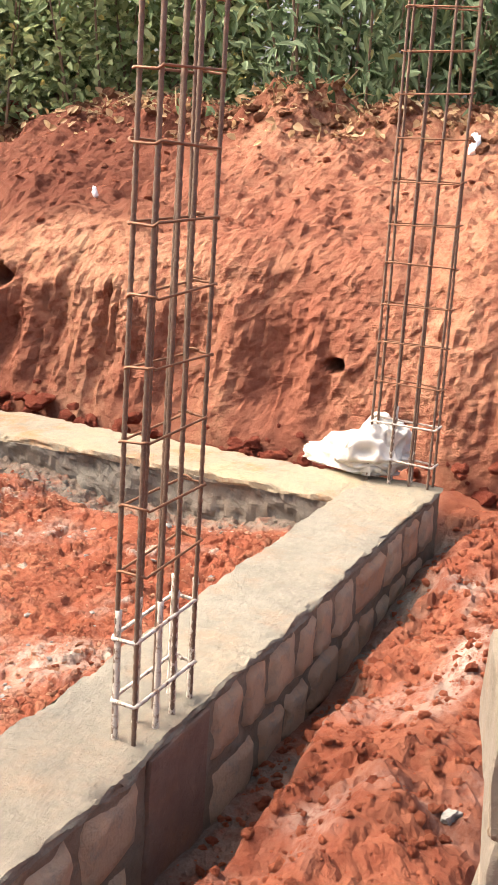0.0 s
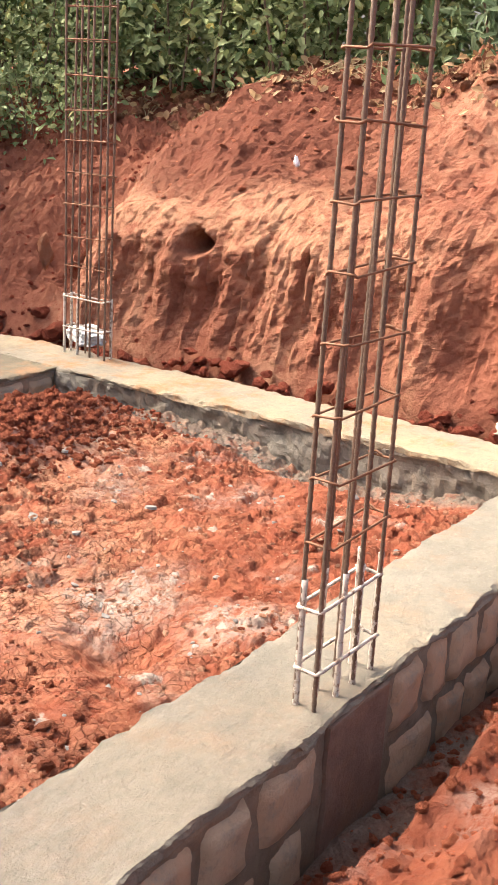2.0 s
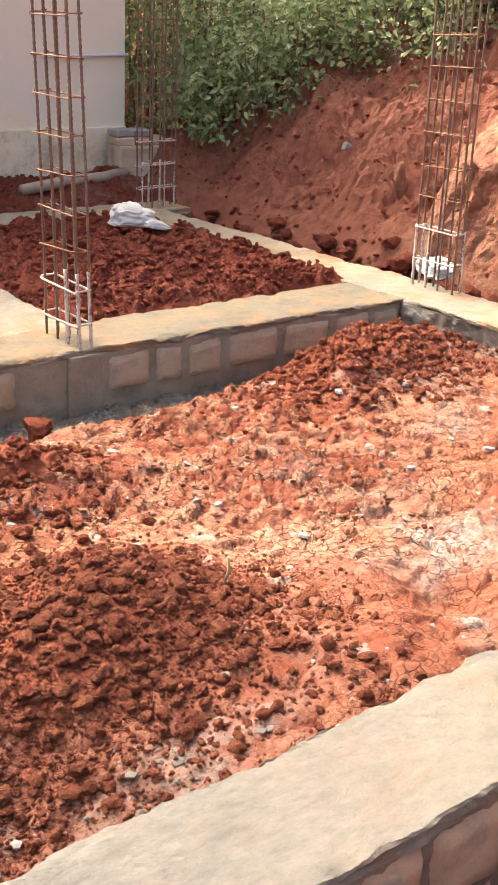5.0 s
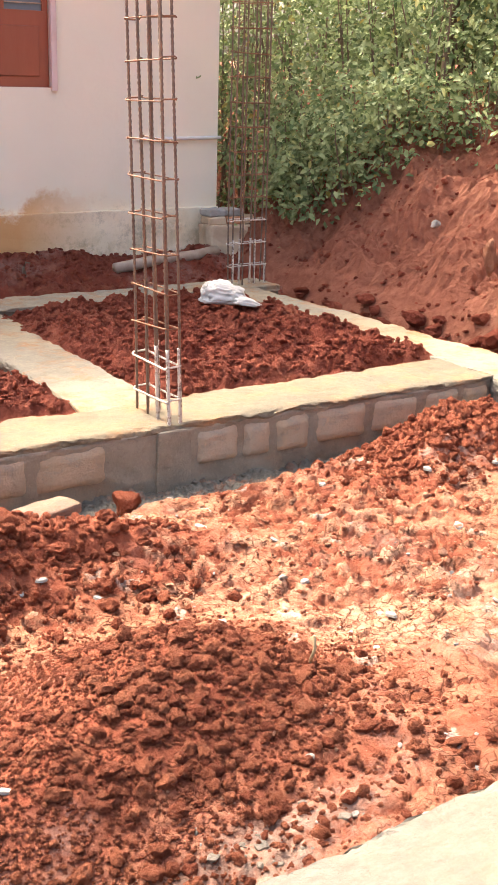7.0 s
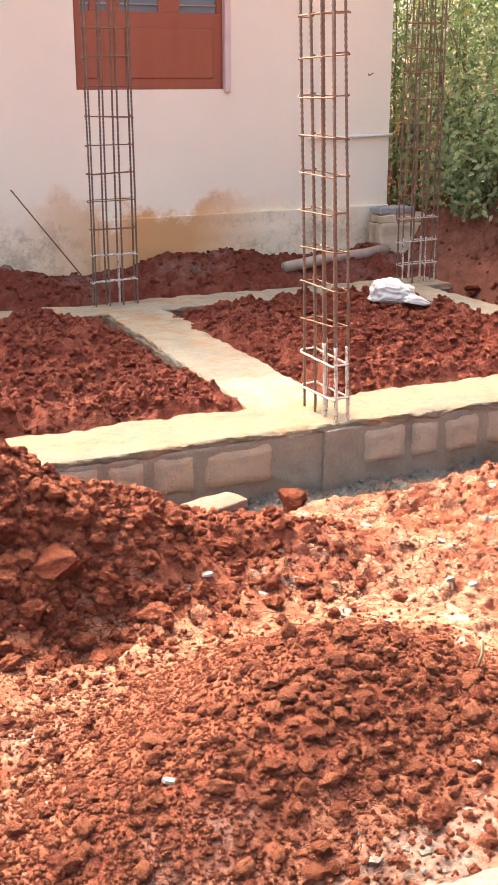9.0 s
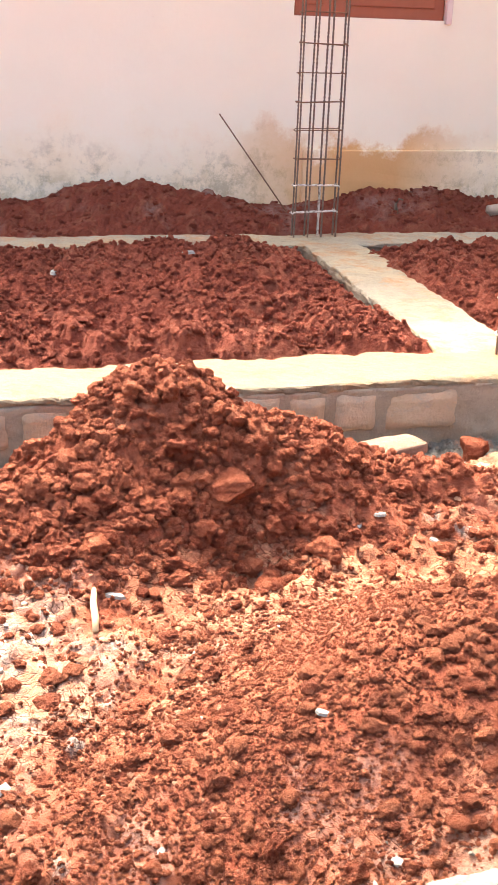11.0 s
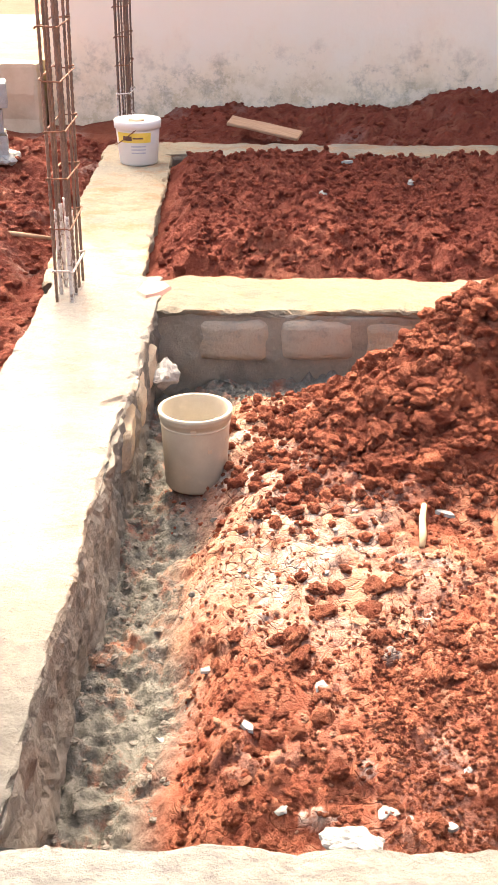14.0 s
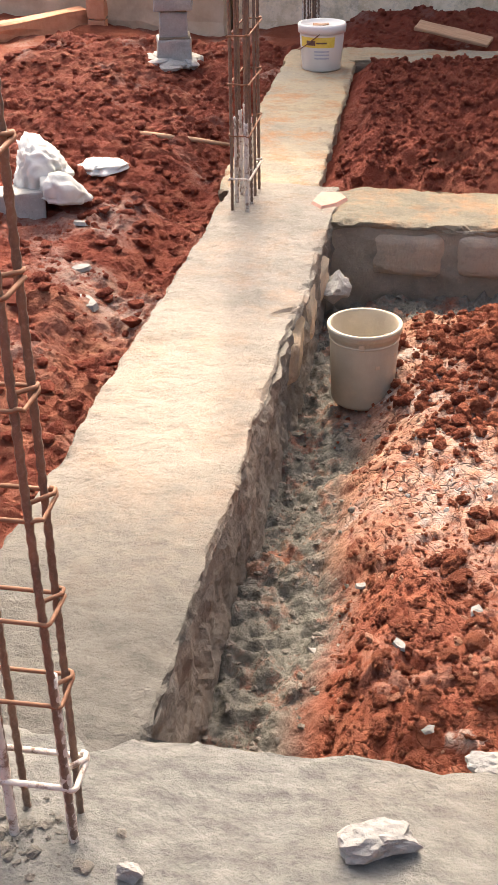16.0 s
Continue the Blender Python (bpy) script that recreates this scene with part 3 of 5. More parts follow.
# ---------------------------------------------------------------- ground outside
FINE = ((1.6, 7.15, -2.0, -0.36), (-2.9, -0.45, 0.6, 8.2), (-0.45, 7.9, 7.36, 9.05))


def ground_height(x, y, sunk=False):
    z = -0.30 + 0.04 * fbm(x, y, 0, 1.3, 3, 70)
    inside = step01(-0.75, -0.5, x) * step01(6.95, 6.7, x) * step01(-0.42, -0.34, y) * step01(7.6, 7.4, y)
    wav = 0.09 * fbm(x, y, 0, 0.45, 4, 71)
    reach = step01(-1.2, -0.6, x) * step01(7.0, 6.7, x)
    trench = step01(-0.70, -0.58, y + wav) * reach * step01(0.2, 0.0, y)
    left = step01(0.4, 0.1, np.abs(x + 0.78)) * step01(-0.4, 0.2, y) * step01(7.6, 6.6, y)
    berm = bump(x, y, 5.0, -1.25, 2.4, 0.38) + 0.8 * bump(x, y, 3.0, -1.15, 1.0, 0.3)
    bench = step01(-0.50, -0.66, y + wav) * step01(-1.5, -1.0, y) * step01(2.2, 3.2, x) * step01(7.0, 6.6, x)
    z = z + 0.14 * np.clip(berm, 0, 1) + 0.05 * bench - (0.19 - 0.10 * step01(4.6, 6.6, x)) * trench - 0.12 * left - 0.25 * inside
    z = z + 0.22 * step01(-1.0, -2.6, x) * step01(3.0, 7.5, y) + 0.10 * bump(x, y, -1.7, 5.4, 0.5, 0.7) + 0.06 * bump(x, y, -2.3, 6.6, 0.6, 0.5)
    heap = 0.62 * bump(x, y, 2.6, 8.55, 1.1, 0.45) + 0.5 * bump(x, y, 5.2, 8.6, 0.9, 0.45) + 0.3 * bump(x, y, 0.6, 8.7, 1.0, 0.4) + 0.35 * bump(x, y, 6.9, 8.6, 0.8, 0.5)
    z = z + (0.13 + 0.0 * x) * step01(7.3, 8.2, y) * step01(-2.2, -0.8, x) * step01(9.5, 8.0, x) + heap * 0.60
    if sunk:
        for x0, x1, y0, y1 in FINE:
            z = z - 0.16 * step01(0.0, 0.14, np.minimum(np.minimum(x - x0, x1 - x), np.minimum(y - y0, y1 - y)))
    near = step01(14, 9, np.hypot(x - 2.5, y - 3.0))
    z = z + near * (0.03 + 0.035 * fbm(x, y, 0, 0.22, 4, 74, 0.6)) * (1 - 0.5 * trench)
    pale = step01(-1.2, -0.6, x) * np.clip(0.0 + 0.3 * berm + 0.35 * fbm(x, y, 0, 0.7, 3, 75), 0, 1) * step01(7.6, 6.8, y)
    lime = np.clip(0.6 * bump(x, y, 5.2, -0.95, 0.8, 0.07, 12) + 0.35 * bump(x, y, 4.4, -1.05, 0.5, 0.08) + 0.4 * bump(x, y, -1.1, 3.2, 0.5, 0.8) + 0.4 * fbm(x, y, 0, 0.3, 3, 76) - 0.1, 0, 1) * near
    cement = np.clip((0.62 + 0.5 * fbm(x, y, 0, 0.25, 3, 77)) * trench * step01(2.0, 3.0, x) + 0.0, 0, 1)
    pale = np.clip(pale + 0.8 * bump(x, y, -1.0, 2.5, 0.4, 1.1) * (0.6 + 0.6 * fbm(x, y, 0, 0.2, 3, 78)) + 0.35 * bump(x, y, -2.2, 6.8, 0.8, 0.5), 0, 1)
    return z, pale, lime, cement


def ground_lines(lo, hi, fine, far):
    """Close-set lines from lo to hi, wider and wider out to the horizon."""
    core = np.arange(lo, hi, fine)
    out = fine * np.cumsum(1.28 ** np.arange(1, 40))
    out = out[out < far]
    return np.concatenate([lo - out[::-1], core, hi + out])


gx, gy = np.meshgrid(ground_lines(-3.6, 8.2, 0.06, 600), ground_lines(-1.9, 9.2, 0.06, 600), indexing="ij")
gz, gp, gl, gc = ground_height(gx, gy, True)
single("ground", mesh_of("ground", np.stack([gx, gy, gz], -1).reshape(-1, 3), grid_faces(*gx.shape), M_GROUND, True, dict(pale=gp, lime=gl, cement=gc)),
       "uneven red laterite ground with trenches round the foundation", "ground", kind="structure")


def fine_ground(x, y):
    z, pale, lime, cement = ground_height(x, y)
    inner = 0.0 * x
    for x0, x1, y0, y1 in FINE:
        inner = np.maximum(inner, step01(-0.02, 0.16, np.minimum(np.minimum(x - x0, x1 - x), np.minimum(y - y0, y1 - y))))
    rough = (1 - 0.15 * cement) * inner
    wx, wy = x + 0.04 * fbm(x, y, 0, 0.12, 3, 171), y + 0.04 * fbm(x, y, 0, 0.12, 3, 172)
    e, r, t = plates(wx, wy, 0.075, 173)
    trodden = step01(0.0, 0.35, fbm(x, y, 0, 0.6, 3, 174))
    z = z + rough * (0.02 + (1 - trodden) * (0.020 * (r - 0.4) + 0.022 * t - 0.008 * step01(0.2, 0, e)) + 0.011 * fbm(x, y, 0, 0.07, 3, 175, 0.75)) + inner * 0.035 * fbm(x, y, 0, 0.4, 3, 176) - 0.03 * (1 - inner)
    pale = np.clip(pale + 0.35 * (r > 0.72) * (1 - trodden) * step01(0.02, 0.1, e), 0, 1)
    return z, pale, lime, cement


height_sheet("trench_soil", "loose red soil thrown up beside the trench", *FINE[0], 0.017, fine_ground, M_GROUND, "ground")
height_sheet("side_soil", "trampled dark red soil beside the foundation", *FINE[1], 0.022, fine_ground, M_DARK, "ground")
height_sheet("house_side_soil", "dark red soil heaped along the foot of the house", *FINE[2], 0.03, fine_ground, M_DARK, "ground")

# ---------------------------------------------------------------- the cut bank
BANK_V = [(0.0, -0.75), (0.03, -0.25), (0.11, 0.05), (0.22, 0.40), (0.34, 0.70), (0.50, 0.93), (0.95, 1.18), (1.7, 1.52), (2.5, 1.90), (2.9, 2.0), (4.2, 1.98), (6.5, 2.05), (12, 2.3), (40, 2.6)]
BANK_S = [(0.0, -0.75), (0.1, -0.30), (0.35, -0.02), (0.75, 0.28), (1.15, 0.55), (1.6, 0.85), (2.05, 1.10), (2.5, 1.30), (3.0, 1.50), (3.4, 1.62), (4.6, 1.75), (7.0, 1.9), (12, 2.2), (40, 2.6)]
HOLES = [(3.42, 0.70, 0.115, 0.075), (0.65, 0.39, 0.07, 0.045), (4.95, 0.30, 0.08, 0.12)]


def bank_place(s, v):
    """s: along the bank (y), v: 0 to 1 up the profile."""
    n = len(BANK_V) - 1
    # more rows on the steep face
    knots = np.array([0, 0.04, 0.13, 0.24, 0.35, 0.44, 0.54, 0.66, 0.78, 0.84, 0.92, 0.96, 0.985, 1.0])
    a, b = np.array(BANK_V), np.array(BANK_S)
    mixk = step01(4.1, 5.4, s + 0.25 * fbm(s, 0, 0, 0.8, 2, 90))
    d = np.interp(v, knots, a[:, 0]) * (1 - mixk) + np.interp(v, knots, b[:, 0]) * mixk
    z = np.interp(v, knots, a[:, 1]) * (1 - mixk) + np.interp(v, knots, b[:, 1]) * mixk
    foot = 7.42 + 0.10 * np.sin(s * 1.1) + 0.12 * fbm(s, 0, 0, 1.6, 3, 91) - 0.25 * step01(4.5, 7.0, s) + 0.9 * step01(8.2, 11.0, s)
    low = 1 - 0.12 * step01(-0.5, -3.0, s)
    face = step01(0.04, 0.2, v) * step01(0.6, 0.42, v) * (1 - mixk)
    lip = 0.72 + 0.09 * fbm(s, 0, 0, 0.5, 3, 88)
    flute = fbm(s + 0.02 * fbm(s, z, 0, 0.3, 2, 89), z * 0.06, 0, 0.17, 4, 92, 0.6)
    fluted = step01(1.3, 2.0, s + 0.3 * fbm(s, z, 0, 0.5, 2, 87))
    below = step01(lip + 0.10, lip - 0.04, z)
    d = d - face * below * (0.070 * np.abs(flute) ** 0.7 * np.sign(flute)) * (0.35 + 0.65 * fluted) - face * 0.05 * fbm(s, z * 0.7, 0, 0.7, 3, 93, 0.5) + face * 0.13 * bump(s, z, 1.15, 0.35, 0.28, 0.6)
    d = d - face * fluted * 0.025 * np.exp(-((z - lip) / 0.10) ** 2) + face * 0.02 * fluted * np.exp(-((z - lip + 0.35) / 0.18) ** 2)
    d = d + 0.011 * face * fbm(s, z * 0.7, 0, 0.09, 3, 86, 0.7)
    for hs, hz, rs, rz in HOLES:
        d = d + 0.35 * np.exp(-(((s - hs) / rs) ** 2 + ((z - hz) / rz) ** 2 + 0.5 * fbm(s, z, 0, 0.12, 2, 104)) ** 2)
        d = d - 0.07 * np.exp(-(((s - hs + rs * 0.3) / (rs * 2.2)) ** 2 + ((z - hz + rz * 2) / (rz * 2.2)) ** 2) ** 2) * (rz > 0.07)
    slope = step01(0.4, 0.5, v) * step01(0.97, 0.92, v)
    r = np.maximum(slope, mixk * step01(0.1, 0.2, v))
    z = z * low + (r + 0.8 * mixk * r) * (0.05 + 0.09 * fbm(s, d, 0, 0.7, 4, 94, 0.5) + 0.032 * fbm(s, d * 0.6, 0, 0.16, 4, 96, 0.6) - 0.05 * np.abs(fbm(s * 0.6, d, 0, 0.4, 3, 95, 0.5)) + 0.015 * fbm(s, d, 0, 0.07, 3, 103, 0.75))
    crest = np.exp(-((v - 0.82) / 0.05) ** 2)
    z = z + crest * (0.05 + 0.13 * fbm(s, d, 0, 0.4, 4, 97, 0.6) + 0.26 * bump(s, 0 * s, 1.95, 0, 0.18, 1))
    foot_d = 0.008 * fbm(s, z * 0.6, 0, 0.10, 4, 100, 0.75) + 0.011 * fbm(s, z * 0.6, 0, 0.06, 3, 101, 0.7)
    return foot + d + foot_d * (face + 0.3), s, z


bs, bv = np.meshgrid(np.concatenate([-3.5 - 0.03 * np.cumsum(1.3 ** np.arange(1, 33))[::-1], np.arange(-3.5, 9.6, 0.028), 9.6 + 0.03 * np.cumsum(1.3 ** np.arange(1, 33))]),
                     np.concatenate([np.linspace(0, 0.55, 120), np.linspace(0.554, 0.93, 110), np.linspace(0.935, 1, 14)]), indexing="ij")
bx, by, bz = bank_place(bs, bv)
bpale = np.clip(0.24 + 0.75 * np.exp(-((bv - 0.42) / 0.07) ** 2) * step01(0.8, 1.8, bs) + 0.35 * fbm(bs, bz * 0.5, 0, 0.5, 4, 110) + 0.4 * step01(0.5, 0.8, bv) * step01(3.0, 1.8, bs + 0.4 * fbm(bs, bv, 0, 0.6, 3, 111)) - 0.3 * step01(0.5, 0.6, bv) * step01(1.9, 2.6, bs), 0, 1) * (1 - 0.85 * step01(4.2, 5.2, bs))
# darker red on the upper slope, s about 1.9 to 5.2
bdark = 0.75 * step01(0.46, 0.54, bv) * step01(0.84, 0.76, bv) * step01(1.9, 2.7, bs + 0.5 * fbm(bs, bx, 0, 0.5, 3, 112)) * step01(5.2, 4.4, bs)
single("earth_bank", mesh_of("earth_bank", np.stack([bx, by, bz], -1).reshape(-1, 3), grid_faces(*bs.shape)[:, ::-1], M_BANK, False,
                             dict(pale=bpale, lime=0 * bv, cement=0 * bv, dark_red=bdark)), "steep cut bank of fluted orange-red earth with burrow holes", "bank", kind="structure")


# ---------------------------------------------------------------- foundation walls
STONES = []


def wall_run(name, label, p, q, width, depth=0.75, seed=0, ragged=0.010, coping=0.034, bulge=0.014, top=None, core=None):
    """A foundation wall from p to q with a rough body and a screed top with ragged edges."""
    p, q = Vector((*p, 0)), Vector((*q, 0))
    length, along = (q - p).length, (q - p).normalized()
    side = Vector((-along.y, along.x, 0))
    ob = thing(name, label, "wall", kind="structure")
    # screed: a grid across the top, turned down at both edges
    nu = max(8, int(length / 0.018))
    prof = [(-0.5, -coping), (-0.5, -coping * 0.6), (-0.5, -0.008), (-0.488, 0.0)] + [(t, 0.0) for t in np.linspace(-0.47, 0.47, 31)] + [(0.488, 0.0), (0.5, -0.008), (0.5, -coping * 0.6), (0.5, -coping)]
    s, k = np.meshgrid(np.linspace(0, length, nu), np.arange(len(prof)), indexing="ij")
    off, z = np.array(prof)[k, 0] * width, np.array(prof)[k, 1]
    X, Y = p.x + along.x * s + side.x * off, p.y + along.y * s + side.y * off
    rag = ragged * (fbm(s, np.sign(off) * 9.0, 0, 0.45, 4, seed + 120, 0.6)) + 0.008 * fbm(s, np.sign(off) * 5.0, z * 6, 0.10, 4, seed + 121, 0.65)
    edge = np.clip((np.abs(off) / width - 0.3) / 0.2, 0, 1)
    off = off + np.sign(off) * rag * edge
    z = z + (z > -0.015) * (0.008 * fbm(X, Y, 0, 0.6, 4, seed + 122) + 0.003 * fbm(X, Y, 0, 0.07, 3, seed + 123, 0.65) - 0.022 * edge**3 * np.maximum(0, fbm(s, off, 0, 0.12, 4, seed + 124) + 0.1))
    z = np.where(z <= -0.015, z + 0.012 * fbm(s, np.sign(off) * 3.0, 0, 0.18, 3, seed + 125), z)
    z = z - 0.016 * np.clip(1 - s / 0.10, 0, 1)
    X, Y = p.x + along.x * s + side.x * off, p.y + along.y * s + side.y * off
    part("coping", mesh_of("coping", np.stack([X, Y, z], -1).reshape(-1, 3), grid_faces(nu, len(prof))[:, ::-1], top or M_SCREED, False), ob, "pale cement screed with ragged edges")
    # body: two faces and ends, uneven
    w = width - 0.012
    prof = [(-0.5, -depth)] + [(-0.5, zz) for zz in np.linspace(-0.52, -0.03, 26)] + [(0.5, zz) for zz in np.linspace(-0.03, -0.52, 26)] + [(0.5, -depth)]
    nu = max(6, int(length / 0.024))
    s, k = np.meshgrid(np.linspace(0.01, length - 0.01, nu), np.arange(len(prof)), indexing="ij")
    off, z = np.array(prof)[k, 0] * w, np.array(prof)[k, 1]
    off = off + np.sign(off) * (bulge * fbm(s, z, np.sign(off) * 4, 0.22, 4, seed + 130, 0.65) + 0.006 * fbm(s, z, np.sign(off) * 4, 0.05, 2, seed + 131, 0.7))
    X, Y = p.x + along.x * s + side.x * off, p.y + along.y * s + side.y * off
    n = len(prof)
    faces = grid_faces(nu, n)[:, ::-1].tolist() + [tuple(range(n)), tuple((nu - 1) * n + i for i in range(n))[::-1]]
    part("masonry", mesh_of("masonry", np.stack([X, Y, z], -1).reshape(-1, 3), faces, core or M_MORTAR, core is not M_RENDER), ob, "dark mortar core between the stones")
    return ob, p, along, side, width


def stone_mesh(w, h, seed, material):
    """A roughly dressed stone with chipped corners and a flat, uneven face; its face looks along -y."""
    rng = random.Random(seed)
    n = 7
    verts, faces = [], []
    cut = [rng.uniform(0.04, 0.22) for _ in range(4)]
    tilt = [rng.uniform(-0.012, 0.012) for _ in range(2)]
    o = Vector((seed * 3.7, 0, seed * 1.9))
    for i in range(n + 1):
        for j in range(n + 1):
            u, v = 2 * i / n - 1, 2 * j / n - 1
            e = max(abs(u), abs(v))
            c = cut[(u > 0) + 2 * (v > 0)]
            over = max(0, abs(u) + abs(v) - (2 - c)) / 2
            x = (u - math.copysign(over, u)) * w / 2 + 0.014 * noise.noise(Vector((u * 1.5, 3, v * 1.5)) + o) * e
            z = (v - math.copysign(over, v)) * h / 2 + 0.014 * noise.noise(Vector((u * 1.5, 9, v * 1.5)) + o) * e
            d = -0.020 + 0.010 * noise.noise(Vector((u, 0, v)) * 1.3 + o) + 0.006 * noise.noise(Vector((u, 5, v)) * 4 + o) + tilt[0] * u + tilt[1] * v + 0.010 * e**6
            verts.append((x, d if e < 0.99 else 0.03, z))
    for i in range(n):
        for j in range(n):
            a = i * (n + 1) + j
            faces.append((a, a + n + 1, a + n + 2, a + 1))
    return mesh_of("stone", verts, faces, material, True)


STONE_KINDS = {mat: [(w, h, [stone_mesh(w, h, 10 * k + i, mat) for i in range(3)]) for k, (w, h) in enumerate(((0.22, 0.25), (0.30, 0.24), (0.40, 0.23), (0.18, 0.24), (0.28, 0.20), (0.36, 0.20)))] for mat in (M_STONE, M_STONE_TAN)}


def face_stones(run, face, courses, seed, s0=0.0, s1=None, stubs=(), stub=0.40, material=M_STONE):
    """Stones laid in courses along one face (+1 or -1 side) of a wall. courses: (top z, height)."""
    ob, p, along, side, width = run
    rng = random.Random(seed)
    length = s1 if s1 is not None else (ob.children[0].data.vertices[-1].co.xy - p.xy).length
    for top, high in courses:
        s = s0 + rng.uniform(0, 0.12)
        while s < length - 0.12:
            w, h, kinds = rng.choice(STONE_KINDS[material])
            w2 = w * rng.uniform(0.9, 1.15)
            clash = [c for c in stubs if abs(s + w2 / 2 - c) < stub / 2 + w2 / 2]
            if clash:
                s = clash[0] + stub / 2 + 0.025
                continue
            at = p + along * (s + w2 / 2) + side * face * (width / 2 - 0.002)
            out = side * face
            m = Matrix.Translation((at.x, at.y, top - high / 2 + rng.uniform(-0.012, 0.012)))
            m = m @ Matrix.Rotation(math.atan2(out.y, out.x) + math.pi / 2, 4, "Z") @ Matrix.Rotation(rng.uniform(-0.03, 0.03), 4, "Y")
            m = m @ Matrix.Diagonal((w2 / w, 1, high / h, 1))
            part("stone", rng.choice(kinds), ob, "", m)
            s += w2 + rng.uniform(0.012, 0.034)


FRONT = wall_run("wall_front", "stone foundation wall with a pale cement screed top", (-0.54, -0.205), (6.70, -0.175), 0.44, seed=1, bulge=0.008, top=M_FRONT)
LEFT = wall_run("wall_left", "stone foundation wall with a broken cement edge", (-0.245, -0.08), (-0.245, 3.94), 0.56, seed=2, ragged=0.014, bulge=0.020, top=M_LEFT, core=M_RENDER)
LEFT2 = wall_run("wall_left_far", "foundation wall leading to the house under a white pail", (-0.335, 3.87), (-0.44, 7.02), 0.52, seed=3, top=M_OCHRE)
CROSS = wall_run("wall_cross", "stone cross wall with a bright cement screed top", (0.02, 3.68), (6.19, 3.62), 0.52, seed=4, ragged=0.010, bulge=0.008, top=M_DRY_SCREED, core=M_PALE_MORTAR)
RIGHT = wall_run("wall_right", "foundation wall along the bank with an ochre-stained top", (6.42, -0.02), (6.40, 6.90), 0.52, seed=5, bulge=0.03, top=M_OCHRE, core=M_RENDER)
MID = wall_run("wall_middle", "foundation wall between the far bays with an ochre-stained top", (3.655, 3.83), (3.86, 7.02), 0.50, seed=6, top=M_OCHRE)
FAR = wall_run("wall_far", "foundation wall along the house", (-0.72, 7.21), (6.90, 7.05), 0.46, seed=7, top=M_OCHRE)
for run, s, face in ((FRONT, 4.12, -1), (FRONT, 0.35, -1), (CROSS, 3.70, -1)):
    ob, p, along, side, width = run
    at = p + along * s + side * face * (width / 2 - 0.055)
    wide = 0.22 if run is CROSS else 0.40
    part("column_stub", from_bm("column_stub", box_bm(wide, 0.13, 0.72, 0.012, (0, 0, -0.752), 2, 0.01, 4, int(s)), M_PALE_MORTAR if run is CROSS else M_STUB), ob, "smooth brown concrete column stub", Matrix.Translation(at))
face_stones(FRONT, -1, [(-0.036, 0.25), (-0.305, 0.25)], 11, 0.6, 7.1, (4.12,))
face_stones(CROSS, -1, [(-0.045, 0.225)], 12, 0.15, 6.1, (3.70,), 0.22, M_STONE_TAN)
face_stones(LEFT, -1, [(-0.08, 0.20)], 13, 2.2, 3.3, material=M_STONE_TAN)


# ---------------------------------------------------------------- column reinforcement
def bar_mesh(height=3.0, r=0.0078, sides=6):
    n = int(height / 0.015)
    rng = random.Random(4)
    pts, radii = [], []
    for k in range(n):
        z = -0.25 + (height + 0.25) * k / (n - 1)
        pts.append((0.004 * math.sin(z * 2.1), 0.004 * math.sin(z * 1.6 + 1), z))
        radii.append(r * (1.16 if k % 2 else 0.88))
    return mesh_of("bar", *tube(pts, radii, sides), M_STEEL, True)


def foot_mesh():
    pts = [(0, 0, z) for z in np.linspace(-0.05, 0.42, 14)]
    rng = random.Random(8)
    return mesh_of("cement_sleeve", *tube(pts, [0.0096 + 0.003 * rng.random() - 0.0001 * k for k in range(14)], 7), M_SPLASH, True)


def tie_mesh(name, lx, ly, material, r, seed):
    """A bent stirrup with rounded corners and a hook, round bars lx by ly apart."""
    rng = random.Random(seed)
    a, b, c = lx / 2 + 0.012, ly / 2 + 0.012, 0.014
    pts = []
    for cx, cy, w0 in ((a - c, b - c, 0), (-a + c, b - c, 90), (-a + c, -b + c, 180), (a - c, -b + c, 270)):
        for k in range(4):
            w = radians(w0 + 30 * k)
            pts.append((cx + c * math.cos(w), cy + c * math.sin(w), 0.006 * math.sin(w * 1.5 + seed) + rng.uniform(-0.002, 0.002)))
    v, f = tube(pts, r, 6, True)
    hook = [(a - c, b, 0.008), (a - 0.004, b - 0.004, 0.009), (a, b - 0.02, 0.011), (a - 0.03, b - 0.055, 0.012)]
    v2, f2 = tube(hook, r, 6)
    return mesh_of(name, v + v2, f + [tuple(i + len(v) for i in q) for q in f2], material, True)


BAR, SLEEVE = bar_mesh(), foot_mesh()
TIE, TIE_WHITE = {}, {}
for along_x in (True, False):
    lx, ly = (0.36, 0.072) if along_x else (0.072, 0.36)
    TIE[along_x] = [tie_mesh("tie", lx, ly, M_RUST, 0.0042, k) for k in range(4)]
    TIE_WHITE[along_x] = [tie_mesh("tie", lx, ly, M_SPLASH, 0.0062, k) for k in range(2)]


